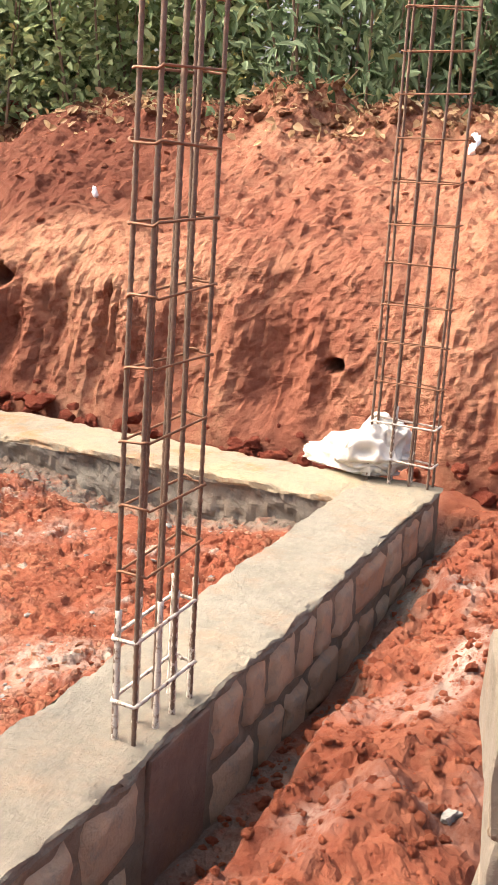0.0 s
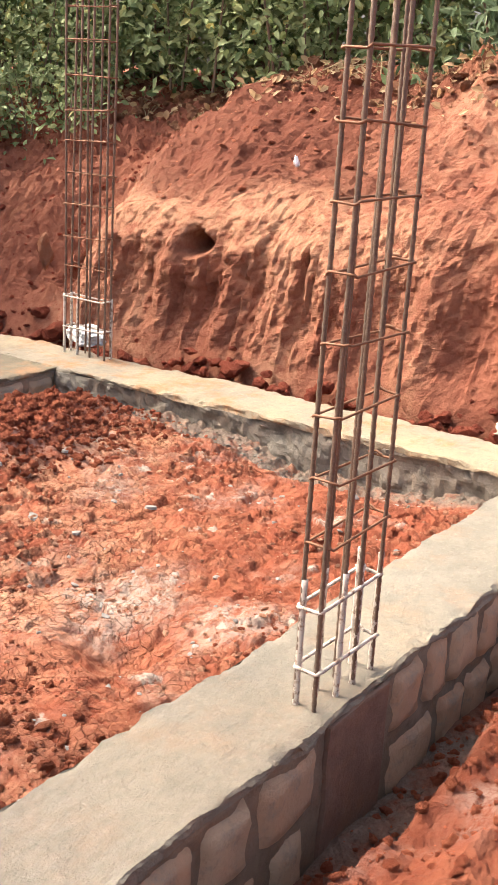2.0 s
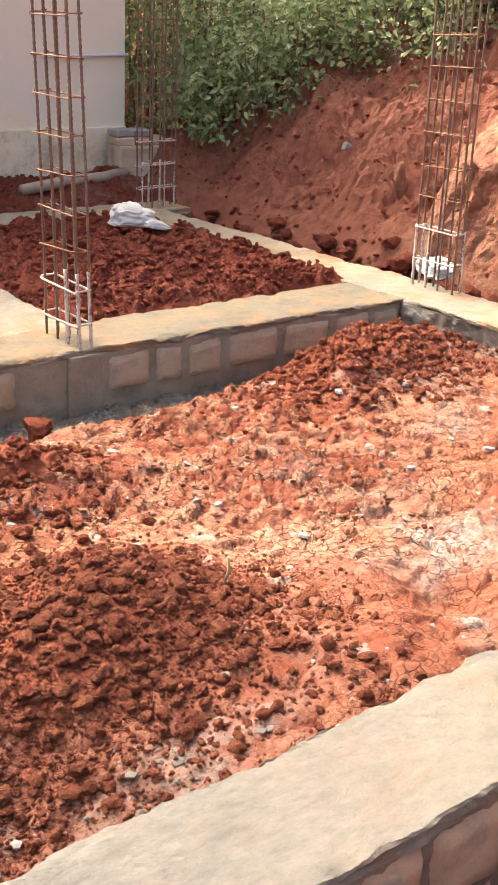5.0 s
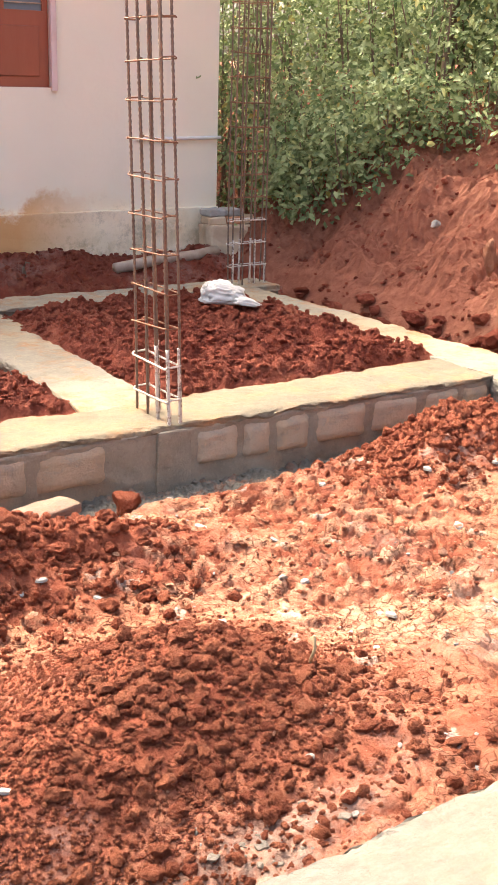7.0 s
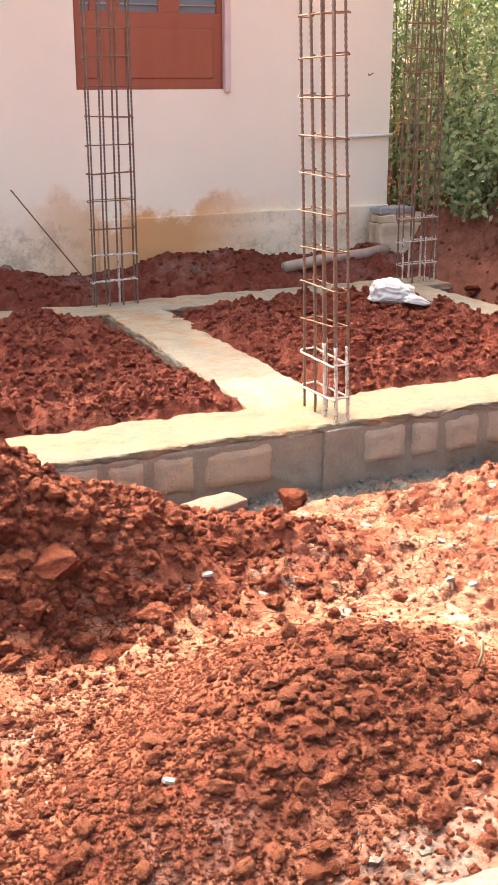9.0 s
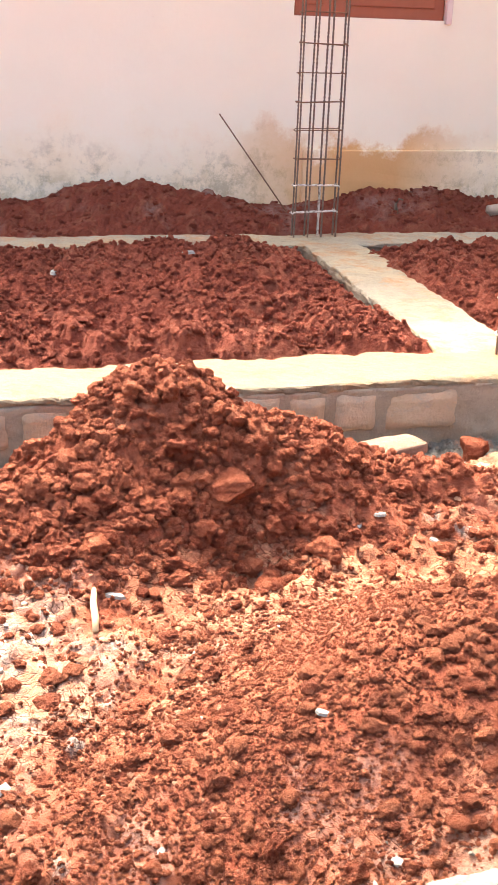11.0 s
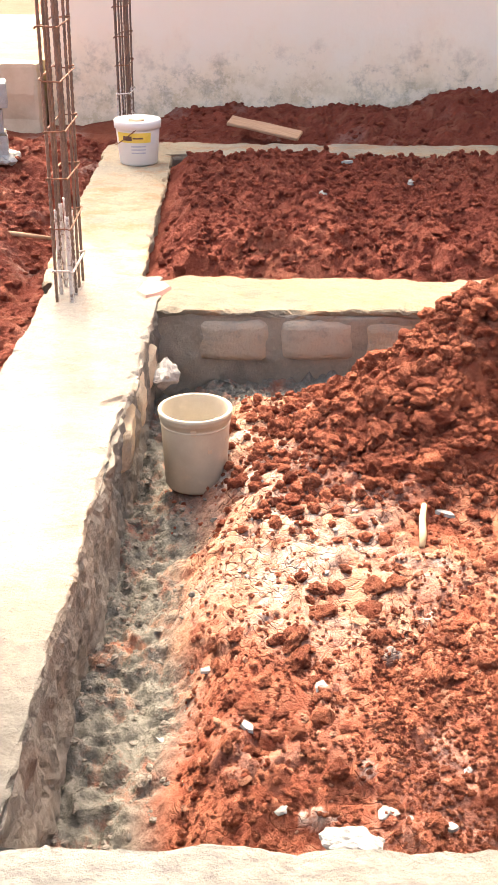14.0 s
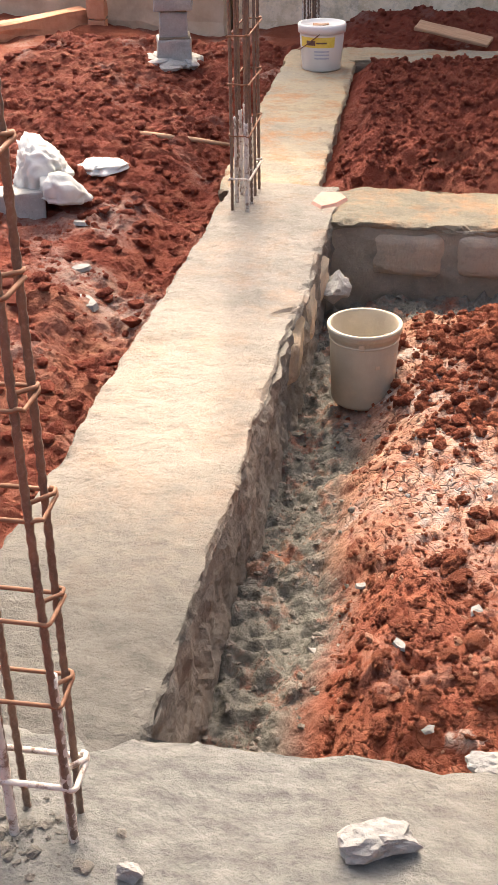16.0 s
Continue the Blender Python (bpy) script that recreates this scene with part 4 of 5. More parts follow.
def column_cage(x, y, along_x, first, pitch, lean=(0.0, 0.0), splash=2, seed=0, beside="the foundation wall"):
    rng = random.Random(seed)
    ob = thing("rebar_cage", "rusty steel column cage on " + beside, "rebar cage", (x, y, 0), group="column cages")
    ob.matrix_world = pose(x, y, 0, lean[0], lean[1], 0)
    for k in range(4):
        for row in (-0.036, 0.036):
            u = -0.18 + 0.12 * k + rng.uniform(-0.008, 0.008)
            at = (u, row, 0) if along_x else (row, u, 0)
            bar = part("bar", BAR, ob, "", pose(*at, rng.uniform(-0.25, 0.25), rng.uniform(-0.25, 0.25), rng.uniform(0, 360)))
            if rng.random() < 0.45 and splash:
                part("cement_sleeve", SLEEVE, bar, "dried cement splashed on the bar")
    k, z = 0, first
    while z < 2.95:
        kinds = TIE_WHITE[along_x] if k < splash else TIE[along_x]
        part("tie", rng.choice(kinds), ob, "cement-coated stirrup" if k < splash else "", pose(rng.uniform(-0.006, 0.006), rng.uniform(-0.006, 0.006), z, rng.uniform(-2.2, 2.2), rng.uniform(-2.2, 2.2), 0))
        z += pitch * rng.uniform(0.96, 1.04)
        k += 1
    return ob


column_cage(3.575, -0.315, True, 0.13, 0.201, seed=1, beside="the front foundation wall")
column_cage(6.64, -0.17, False, 0.13, 0.214, seed=2, beside="the wall corner by a sack")
column_cage(6.56, 3.45, False, 0.19, 0.212, seed=3, beside="the wall below the bank")
column_cage(3.74, 3.60, False, 0.13, 0.198, (0.0, -1.6), seed=4, beside="the bright cross wall")
column_cage(3.80, 7.24, True, 0.20, 0.222, seed=5, beside="the wall before the house")
column_cage(6.65, 7.02, True, 0.18, 0.21, splash=3, seed=6, beside="the wall corner by the bushes")
column_cage(-0.40, 3.66, False, 0.15, 0.22, seed=7, splash=1, beside="the broad foundation wall")
column_cage(-0.21, -0.26, True, 0.14, 0.202, seed=8, splash=1, beside="the grey wall corner")
column_cage(-0.56, 7.32, False, 0.20, 0.21, seed=9, beside="the wall behind the pail")

# ---------------------------------------------------------------- pink house
HY = 8.95
house = thing("house", "plain pink rendered house with a red-brown shuttered window", "house", (0, HY, 0))


def wall_with_hole(x0, x1, z0, z1, hx0, hx1, hz0, hz1, thick):
    bm = bmesh.new()
    for a, b, c, d in ((x0, hx0, z0, z1), (hx1, x1, z0, z1), (hx0, hx1, z0, hz0), (hx0, hx1, hz1, z1)):
        nx, nz = max(1, int((b - a) / 0.3)), max(1, int((d - c) / 0.3))
        rows = [[bm.verts.new((a + (b - a) * i / nx, 0.006 * noise.noise(Vector((a + (b - a) * i / nx, 0, c + (d - c) * j / nz)) * 2), c + (d - c) * j / nz)) for j in range(nz + 1)] for i in range(nx + 1)]
        for i in range(nx):
            for j in range(nz):
                bm.faces.new((rows[i][j], rows[i + 1][j], rows[i + 1][j + 1], rows[i][j + 1]))
    ring = [(hx0, hz0), (hx1, hz0), (hx1, hz1), (hx0, hz1)]
    for (ax, az), (bx_, bz_) in zip(ring, ring[1:] + ring[:1]):
        bm.faces.new([bm.verts.new(c) for c in ((ax, 0, az), (ax, thick, az), (bx_, thick, bz_), (bx_, 0, bz_))])
    return bm


part("wall", from_bm("wall", wall_with_hole(-1.46, 7.55, -0.4, 4.05, 4.10, 5.62, 1.70, 2.95, 0.22), M_PINK), house, "pink painted wall, stained and peeling at its foot")
part("wall", from_bm("wall", box_bm(0.22, 6.0, 4.45, 0.01, (7.44, 3.02, -0.4)), M_PINK), house)
part("wall", from_bm("wall", box_bm(0.22, 6.0, 4.45, 0.01, (-1.35, 3.02, -0.4)), M_PINK), house)
part("wall", from_bm("wall", box_bm(9.0, 0.2, 4.45, 0.01, (3.04, 6.1, -0.4)), M_PINK), house)
part("roof", from_bm("roof", box_bm(9.9, 7.3, 0.14, 0.02, (3.04, 3.05, 4.05)), M_ROOF), house, "flat roof slab with an overhanging eave")
part("plinth", from_bm("plinth", box_bm(3.3, 0.05, 0.5, 0.012, (5.9, -0.022, 0.0), jitter=0.006, cuts=4), M_PINK), house, "flaking plinth band at the wall foot")
part("pipe", mesh_of("pipe", *tube([(6.55, -0.03, 1.21), (6.9, -0.032, 1.215), (7.3, -0.03, 1.22), (7.57, -0.03, 1.225)], 0.018, 10), M_PIPE_W, True), house, "thin white water pipe")
window = part("window", from_bm("window", box_bm(1.54, 0.05, 0.03, 0.006, (4.86, 0.03, 1.675)), M_SHUTTER), house, "window with a solid red-brown lower panel")
for x, w in ((5.64, 0.06),):
    part("jamb", from_bm("jamb", box_bm(w, 0.06, 1.3, 0.008, (x, -0.01, 1.67)), M_FRAME), window, "pale painted jamb")
for cx, wide in ((4.305, 0.38), (5.06, 1.11)):
    leaf = part("shutter", from_bm("shutter", box_bm(wide, 0.045, 0.70, 0.008, (cx, 0.06, 1.70)), M_SHUTTER), window, "red-brown wooden panel")
    part("panel", from_bm("panel", box_bm(wide - 0.2, 0.02, 0.46, 0.012, (cx, 0.034, 1.80)), M_SHUTTER), leaf)
    for k in (-1, 0, 1):
        part("stile", from_bm("stile", box_bm(0.06 if k else 0.2 * wide, 0.045, 0.55, 0.006, (cx + (wide / 2 - 0.03) * k, 0.06, 2.40)), M_SHUTTER), leaf)
    for k in (-1, 1):
        part("pane", from_bm("pane", box_bm(0.4 * wide - 0.06, 0.012, 0.55, 0.002, (cx + (0.3 * wide - 0.03) * k, 0.065, 2.40)), M_PANE), leaf, "dark louvred glass pane")
        for j in range(3):
            part("louvre", from_bm("louvre", box_bm(0.4 * wide - 0.06, 0.02, 0.012, 0.003, (cx + (0.3 * wide - 0.03) * k, 0.05, 2.46 + 0.11 * j)), M_PIPE_G), leaf)
# flat dark sheet: the room's shade painted as a colour
part("lining", from_bm("lining", box_bm(1.5, 0.02, 1.25, 0.0, (4.86, 0.2, 1.70)), M_PRINT_SHADE), window, "dark board standing in for the unlit room behind the panes")


# ---------------------------------------------------------------- terrace, low wall and piers left of the house
terrace = thing("terrace_wall", "stained tan plastered terrace wall beside the house", "wall", (0, 0, 0), kind="structure")
part("wall", from_bm("wall", box_bm(2.6, 0.25, 0.85, 0.04, (-2.80, 8.80, -0.42), jitter=0.02, cuts=6), M_TAN), terrace)
part("terrace_fill", from_bm("terrace_fill", box_bm(6.0, 4.5, 0.80, 0.05, (-4.5, 11.15, -0.40), jitter=0.03, cuts=8), M_SAND), terrace, "sandy yellow ground on the terrace")
low = thing("low_wall", "low orange earth wall with a sandy top", "wall", (-3.25, 7.75, -0.12), 58, kind="structure")
part("wall", from_bm("wall", box_bm(1.9, 0.22, 0.55, 0.04, (0.0, 0, -0.35), jitter=0.03, cuts=6, seed=3), M_BRICK), low)


def stack_pier(name, label, at, turn, sizes, seed, material=None):
    rng = random.Random(seed)
    ob = thing(name, label, "pier", at, turn)
    z = 0.0
    for k, (sx, sy, sz) in enumerate(sizes):
        bm = box_bm(sx, sy, sz, 0.014, (0, 0, 0), 2, 0.012, 3, seed + k)
        part("block", from_bm("block", bm, material or M_BLOCK), ob, "", pose(rng.uniform(-0.012, 0.012), rng.uniform(-0.012, 0.012), z, 0, rng.uniform(-1, 1), rng.uniform(-6, 6)))
        if k < len(sizes) - 1:
            part("mortar_bed", from_bm("mortar_bed", box_bm(sx * 0.9, sy * 0.9, 0.02, 0.004, (0, 0, 0), 1, 0.004, 2), M_MORTAR), ob, "", pose(0, 0, z + sz - 0.004))
        z += sz + 0.010
    return ob


stack_pier("block_pier", "rough grey concrete block pier standing in red soil", (-1.66, 7.45, -0.14), 14, [(0.27, 0.27, 0.19), (0.22, 0.22, 0.19), (0.30, 0.28, 0.19)], 21)
stack_pier("brick_post", "short orange brick post by the low wall", (-2.58, 8.45, -0.2), 5, [(0.16, 0.16, 0.2), (0.16, 0.16, 0.18), (0.18, 0.18, 0.14)], 31, M_BRICK)
stack_pier("block_pier", "tall grey concrete block pier beside the trench", (2.52, -1.66, -0.35), 11, [(0.40, 0.20, 0.205)] * 8, 41, M_PIER)
scatter_lumps("mortar_spill", "grey mortar droppings round the pier foot", np.array([(-1.66 + 0.2 * math.cos(k * 2.4) * (0.6 + 0.4 * (k % 3) / 2), 7.42 + 0.18 * math.sin(k * 2.4), -0.13) for k in range(26)]),
              np.array([0.05 + 0.03 * ((k * 7) % 5) / 4 for k in range(26)]), M_BLOCK, 1, 0.5, 0.3, 5, "mortar")


# ---------------------------------------------------------------- loose things
def sack_mesh(name, size, material, seed, folds=0.16, droop=0.4, torn=0.0):
    bm = bmesh.new()
    bmesh.ops.create_icosphere(bm, subdivisions=4 if max(size) < 0.16 else 5, radius=1)
    o = Vector((seed * 3.7, seed * 1.3, 0))
    for v in bm.verts:
        c = v.co.copy()
        p = Vector((math.copysign(abs(c.x) ** 0.75, c.x), math.copysign(abs(c.y) ** 0.75, c.y), math.copysign(abs(c.z) ** 0.8, c.z)))
        f = 1 + folds * noise.noise(c * 1.7 + o) + folds * 0.6 * (0.5 - 2 * abs(noise.noise(c * 2.6 + o))) + folds * 0.6 * (0.5 - 2 * abs(noise.noise(c * 3.4 + o))) + folds * 0.22 * (0.5 - 2 * abs(noise.noise(c * 8 + o))) + folds * 0.08 * (0.5 - 2 * abs(noise.noise(c * 19 + o)))
        p *= f
        p.z = p.z * (1 - droop * max(0, p.x)) if p.z > 0 else p.z * 0.35
        v.co = Vector((p.x * size[0], p.y * size[1], (p.z + 0.3) * size[2]))
    return from_bm(name, bm, material, True)


def sack(label, at, turn, size, material, seed, neck=None, tilt=0):
    ob = thing("sack", label, "sack", at, turn)
    part("bag", sack_mesh("bag", size, material, seed, 0.21), ob, "", pose(0, 0, 0, 0, tilt, 0))
    if neck:
        part("flap", sack_mesh("flap", neck[1], material, seed + 5, 0.22, 0.7), ob, "crumpled open mouth of the sack", pose(*neck[0], 0, 10, 20))
    return ob


sack("white woven sack lying on the foundation corner", (6.80, 0.15, 0.0), 75, (0.30, 0.17, 0.15), M_SACK, 1, ((-0.15, 0.03, 0.06), (0.20, 0.17, 0.20)))
sack("white cement sack crumpled on the far soil heap", (5.72, 5.98, 0.08), -35, (0.19, 0.11, 0.13), M_SACK, 2, ((0.20, -0.06, -0.01), (0.13, 0.07, 0.05)))
sack("crumpled dirty white sack on the red soil", (-1.66, 4.24, -0.19), 20, (0.15, 0.17, 0.22), M_SACK, 3, ((0.10, -0.20, 0.0), (0.13, 0.11, 0.12)))
sack("flattened grey sack half buried in soil", (-1.45, 4.66, -0.19), 60, (0.15, 0.12, 0.05), M_SACK_G, 4)
sack("grey sack slumped on the bank foot", (7.10, 3.95, -0.06), 60, (0.22, 0.12, 0.10), M_SACK_G, 6)


def bucket():
    ob = thing("bucket", "empty dusty grey plastic bucket standing on the soil", "bucket", (0.30, 2.36, -0.372), 20)
    prof = [(r_b * 0.97, z_b * 0.92) for r_b, z_b in [(0.002, 0.012), (0.112, 0.012), (0.118, 0.018), (0.136, 0.35), (0.137, 0.352), (0.147, 0.352), (0.149, 0.345), (0.1475, 0.318), (0.141, 0.315), (0.1405, 0.29), (0.128, 0.012), (0.122, 0.0), (0.002, 0.0)]]
    v, f = lathe(prof, 48)
    part("body", mesh_of("body", v, f, M_BUCKET, True), ob)
    v, f = lathe([(r_b * 0.97, z_b * 0.92) for r_b, z_b in [(0.1485, 0.336), (0.1515, 0.338), (0.1515, 0.354), (0.146, 0.357), (0.137, 0.354), (0.137, 0.349)]], 48)
    part("rim", mesh_of("rim", v, f, M_BUCKET, True), ob, "rolled plastic rim")
    v, f = lathe([(r_b * 0.97, z_b * 0.92) for r_b, z_b in [(0.1385, 0.288), (0.1430, 0.290), (0.1435, 0.297), (0.1392, 0.299)]], 48)
    part("hoop", mesh_of("hoop", v, f, M_BUCKET, True), ob)
    rng = np.random.default_rng(3)
    for k in range(7):
        w, z = radians(-110 + 14 * k), 0.24 + 0.02 * rng.standard_normal()
        r = 0.121 + 0.014 * z / 0.33
        part("splash", from_bm("splash", box_bm(0.02 + 0.015 * rng.random(), 0.004, 0.03 + 0.03 * rng.random(), 0.0015, (0, 0, -0.02), 1, 0.006, 2, k), M_TAN), ob, "dried cement splash", pose(r * math.cos(w), r * math.sin(w), z, 0, 0, math.degrees(w) + 90))
    return ob


def pail():
    ob = thing("paint_pail", "white paint pail with a yellow label on the wall end", "pail", (-0.395, 6.64, 0.006), -8)
    v, f = lathe([(0.002, 0.0), (0.130, 0.0), (0.137, 0.008), (0.158, 0.26), (0.158, 0.28), (0.150, 0.282), (0.002, 0.282)], 44)
    part("body", mesh_of("body", v, f, M_PAIL, True), ob)
    v, f = lathe([(0.160, 0.252), (0.168, 0.254), (0.170, 0.300), (0.164, 0.312), (0.150, 0.312), (0.146, 0.302), (0.002, 0.298)], 44)
    lid = part("lid", mesh_of("lid", v, f, M_PAIL, True), ob, "white snap-on lid with dirt on it")
    scrap = part("scrap", from_bm("scrap", box_bm(0.12, 0.05, 0.008, 0.003, (0, 0, 0), 1, 0.012, 3), M_WOOD), lid, "flake of brown dirt", pose(0.0, -0.03, 0.300, 0, 0, 15))

    def wrap(name, w0, w1, z0, z1, material, label, proud=0.0015):
        n = 14
        pts = []
        for i in range(n + 1):
            w = radians(w0 + (w1 - w0) * i / n)
            for z in (z0, z1):
                r = 0.137 + (0.158 - 0.137) * (z - 0.008) / 0.252 + proud
                pts.append((r * math.cos(w), r * math.sin(w), z))
        return part(name, mesh_of(name, pts, [(2 * i, 2 * i + 2, 2 * i + 3, 2 * i + 1) for i in range(n)], material, True), ob, label)
    wrap("label", -140, -40, 0.165, 0.235, M_YELLOW, "yellow printed band")
    wrap("print_block", -118, -92, 0.180, 0.212, M_PRINT_SHADE, "small dark printed bar", 0.0025)
    wrap("print_block", -90, -62, 0.192, 0.203, M_PRINT_SHADE, "small dark printed bar", 0.0025)
    for z in (0.135, 0.112, 0.088):
        wrap("print_block", -95, -55, z, z + 0.010, M_GREYPRINT, "small grey printed bar", 0.0025)
    handle = [(0.165 * math.cos(radians(w)), 0.165 * math.sin(radians(w)), 0.26 - 0.13 * math.sin(radians(w - 100))) for w in range(100, 281, 12)]
    part("handle", mesh_of("handle", *tube(handle, 0.004, 6), M_RUST, True), ob, "wire handle hanging down")
    return ob


bucket()
pail()


def rock(label, at, r, material, seed, flat=0.6, turn=0, name="stone", category="stone", group=""):
    bm = bmesh.new()
    bmesh.ops.create_icosphere(bm, subdivisions=4, radius=1)
    o = Vector((seed * 2.3, seed * 5.1, seed))
    rk = random.Random(seed)
    planes = [(Vector((rk.gauss(0, 1), rk.gauss(0, 1), rk.gauss(0, 1))).normalized(), rk.uniform(0.45, 0.85)) for _ in range(14)]
    for v in bm.verts:
        c = v.co.copy()
        for n, h in planes:
            over = c.dot(n) - h
            if over > 0:
                c -= n * over
        c *= 1 + 0.22 * noise.noise(c * 1.6 + o) + 0.13 * noise.noise(c * 4.5 + o) + 0.06 * noise.noise(c * 12 + o)
        v.co = Vector((c.x * r, c.y * r * 0.8, c.z * r * flat))
    me = from_bm(name, bm, material, False)
    return single(name, me, label, category, pose(*at, 0, 0, turn), group)


rock("broken white stone lying on the front wall", (0.56, -0.22, 0.025), 0.085, M_WHITE, 1, 0.5, 20)
rock("white stone beside the wall edge", (0.79, 0.06, -0.045), 0.08, M_WHITE, 2, 0.5, -10)
rock("small white stone on the front wall", (0.10, -0.36, 0.012), 0.035, M_WHITE, 3, 0.6)
rock("grey stone jutting from the trench wall", (0.09, 3.17, -0.25), 0.10, M_BLOCK, 4, 0.9, 30)
rock("big red clod beside the cross wall", (3.27, 3.08, -0.27), 0.10, M_CLOD, 5, 0.9)
rock("big crusted clod on the dug pile", (1.75, 2.22, -0.01), 0.16, M_CLOD, 6, 0.62, 15, "clod", "soil")
rock("big crusted clod on the dug pile", (1.42, 2.25, -0.01), 0.10, M_CLOD, 7, 0.7, 60, "clod", "soil")
rock("big crusted clod on the dug pile", (2.15, 2.40, 0.05), 0.15, M_CLOD, 8, 0.7, 110, "clod", "soil")
rock("big crusted clod on the dug pile", (1.70, 2.62, 0.27), 0.12, M_CLOD, 9, 0.9, 200, "clod", "soil")
ledge = thing("masonry_ledge", "broken plastered brick ledge at the house corner", "rubble", (7.75, 8.62, 0.34), -6)
part("wall", from_bm("wall", box_bm(1.05, 0.30, 0.62, 0.03, (0, 0, -0.62), 2, 0.03, 5, 4), M_TAN), ledge)
for k in range(5):
    part("brick", from_bm("brick", box_bm(0.20, 0.24, 0.085, 0.012, (0, 0, 0), 1, 0.012, 3, k), M_BRICK if k % 2 else M_TAN), ledge, "", pose(-0.42 + 0.21 * k, 0.01 * (k % 3), 0.0, 0, 0, 4 * (k % 3) - 4))
    if k in (0, 1):
        part("brick", from_bm("brick", box_bm(0.20, 0.22, 0.08, 0.014, (0, 0, 0), 1, 0.014, 3, k + 9), M_BLOCK), ledge, "", pose(-0.42 + 0.22 * k, 0.02, 0.085, 0, 0, 6))
single("concrete_block", from_bm("concrete_block", box_bm(0.40, 0.20, 0.20, 0.012, (0, 0, 0), 2, 0.008, 3), M_BLOCK), "grey concrete block lying by the crumpled sack", "block", pose(-1.80, 4.02, -0.32, 0, 0, 25))
single("branch", mesh_of("branch", *tube([(-1.75, 5.30, -0.13), (-1.4, 5.34, -0.15), (-1.05, 5.42, -0.20), (-0.8, 5.46, -0.24)], [0.022, 0.02, 0.016, 0.01], 7), M_WOOD, True), "reddish branch lying across the soil", "branch")
single("concrete_slab", from_bm("concrete_slab", box_bm(0.28, 0.17, 0.045, 0.012, (0, 0, 0), 2, 0.014, 3, 6), M_STUB), "broken flat concrete slab on the dug heap", "slab", pose(2.70, 2.84, -0.15, 2, -3, 12))
rock("ochre lump of dried earth on the bank", (7.66, 4.90, 0.45), 0.11, M_CLOD_PALE, 12, 1.5, 40, "earth_lump", "soil")
rock("pale stone on the bank", (7.95, 5.9, 0.62), 0.06, M_WHITE, 13, 0.7)
rock("white stone in the trench soil", (3.10, -0.98, -0.16), 0.05, M_WHITE, 14, 0.7)
rock("white lump of lime in the soil", (3.62, -1.28, -0.08), 0.045, M_WHITE, 15, 0.9)


def flat_chip(label, at, size, turn, material=None, seed=0, name="stone_chip", tilt=8, thick=0.22):
    bm = bmesh.new()
    rng = random.Random(seed)
    n = 9
    ring = [(size * (0.7 + 0.5 * rng.random()) * math.cos(2 * math.pi * k / n), size * 0.6 * (0.7 + 0.5 * rng.random()) * math.sin(2 * math.pi * k / n)) for k in range(n)]
    top = [bm.verts.new((x * 0.85, y * 0.85, size * thick)) for x, y in ring]
    bot = [bm.verts.new((x, y, -size * 0.1)) for x, y in ring]
    bm.faces.new(top)
    bm.faces.new(bot[::-1])
    for k in range(n):
        bm.faces.new((bot[k], bot[(k + 1) % n], top[(k + 1) % n], top[k]))
    return single(name, from_bm(name, bm, material or M_WHITE), label, "stone", pose(*at, tilt * rng.uniform(-1, 1), tilt * rng.uniform(-1, 1), turn), "white stone chips")


def soil_z(x, y):
    return float(front_soil(np.array([x]), np.array([y]))[0][0])


def house_soil(x, y):
    return float(fine_ground(np.array([x]), np.array([y]))[0][0])


rng = np.random.default_rng(12)
CHIPS = [(3.32, 2.47, 0.06), (3.95, 2.1, 0.045), (4.3, 1.75, 0.05), (4.6, 2.3, 0.05), (2.55, 2.02, 0.035), (3.5, 1.3, 0.04), (4.15, 2.6, 0.04), (5.0, 2.2, 0.05), (1.62, 0.75, 0.032), (0.55, 0.66, 0.035),
         (1.05, 0.35, 0.03), (0.42, 1.05, 0.03), (3.4, 1.75, 0.04), (2.85, 1.55, 0.03), (4.75, 1.4, 0.05), (1.22, 1.80, 0.045), (2.35, 2.12, 0.04), (0.30, 0.85, 0.03)]
for k, (x, y, r) in enumerate(CHIPS):
    flat_chip("small flat white stone chip on the red soil", (x, y, soil_z(x, y) + 0.004), 0.8 * r, rng.uniform(0, 360), None, k)
for k, (x, y, r) in enumerate(((0.9, 5.3, 0.05), (1.5, 5.8, 0.06), (2.1, 5.6, 0.05), (2.5, 6.2, 0.06), (1.1, 6.4, 0.05))):
    flat_chip("pale stone chip on the dark dug soil", (x, y, float(BAY_L(np.array([x]), np.array([y]))[0][0]) + 0.012), r, rng.uniform(0, 360), None, 40 + k)
for k, (x, y, r) in enumerate(((-1.05, 3.0, 0.09), (-1.18, 3.35, 0.06), (-0.88, 3.3, 0.04), (-1.3, 2.8, 0.07), (-1.35, 3.9, 0.06))):
    flat_chip("pale plaster flake on the red ground", (x, y, float(ground_height(np.array([x]), np.array([y]))[0][0]) + 0.01), r, rng.uniform(0, 360), None, 60 + k)
disc = flat_chip("dusty pink clay disc lying on the wall junction", (0.0, 3.71, 0.004), 0.14, 90, M_DISC, 90, "clay_disc", 0, 0.03)
single("stick", mesh_of("stick", *tube([(1.14, 1.78, -0.15), (1.125, 1.70, -0.16), (1.12, 1.62, -0.175), (1.11, 1.56, -0.19)], [0.009, 0.012, 0.013, 0.011], 8), M_STRAW, True), "pale dry stick lying on the limed soil", "stick")
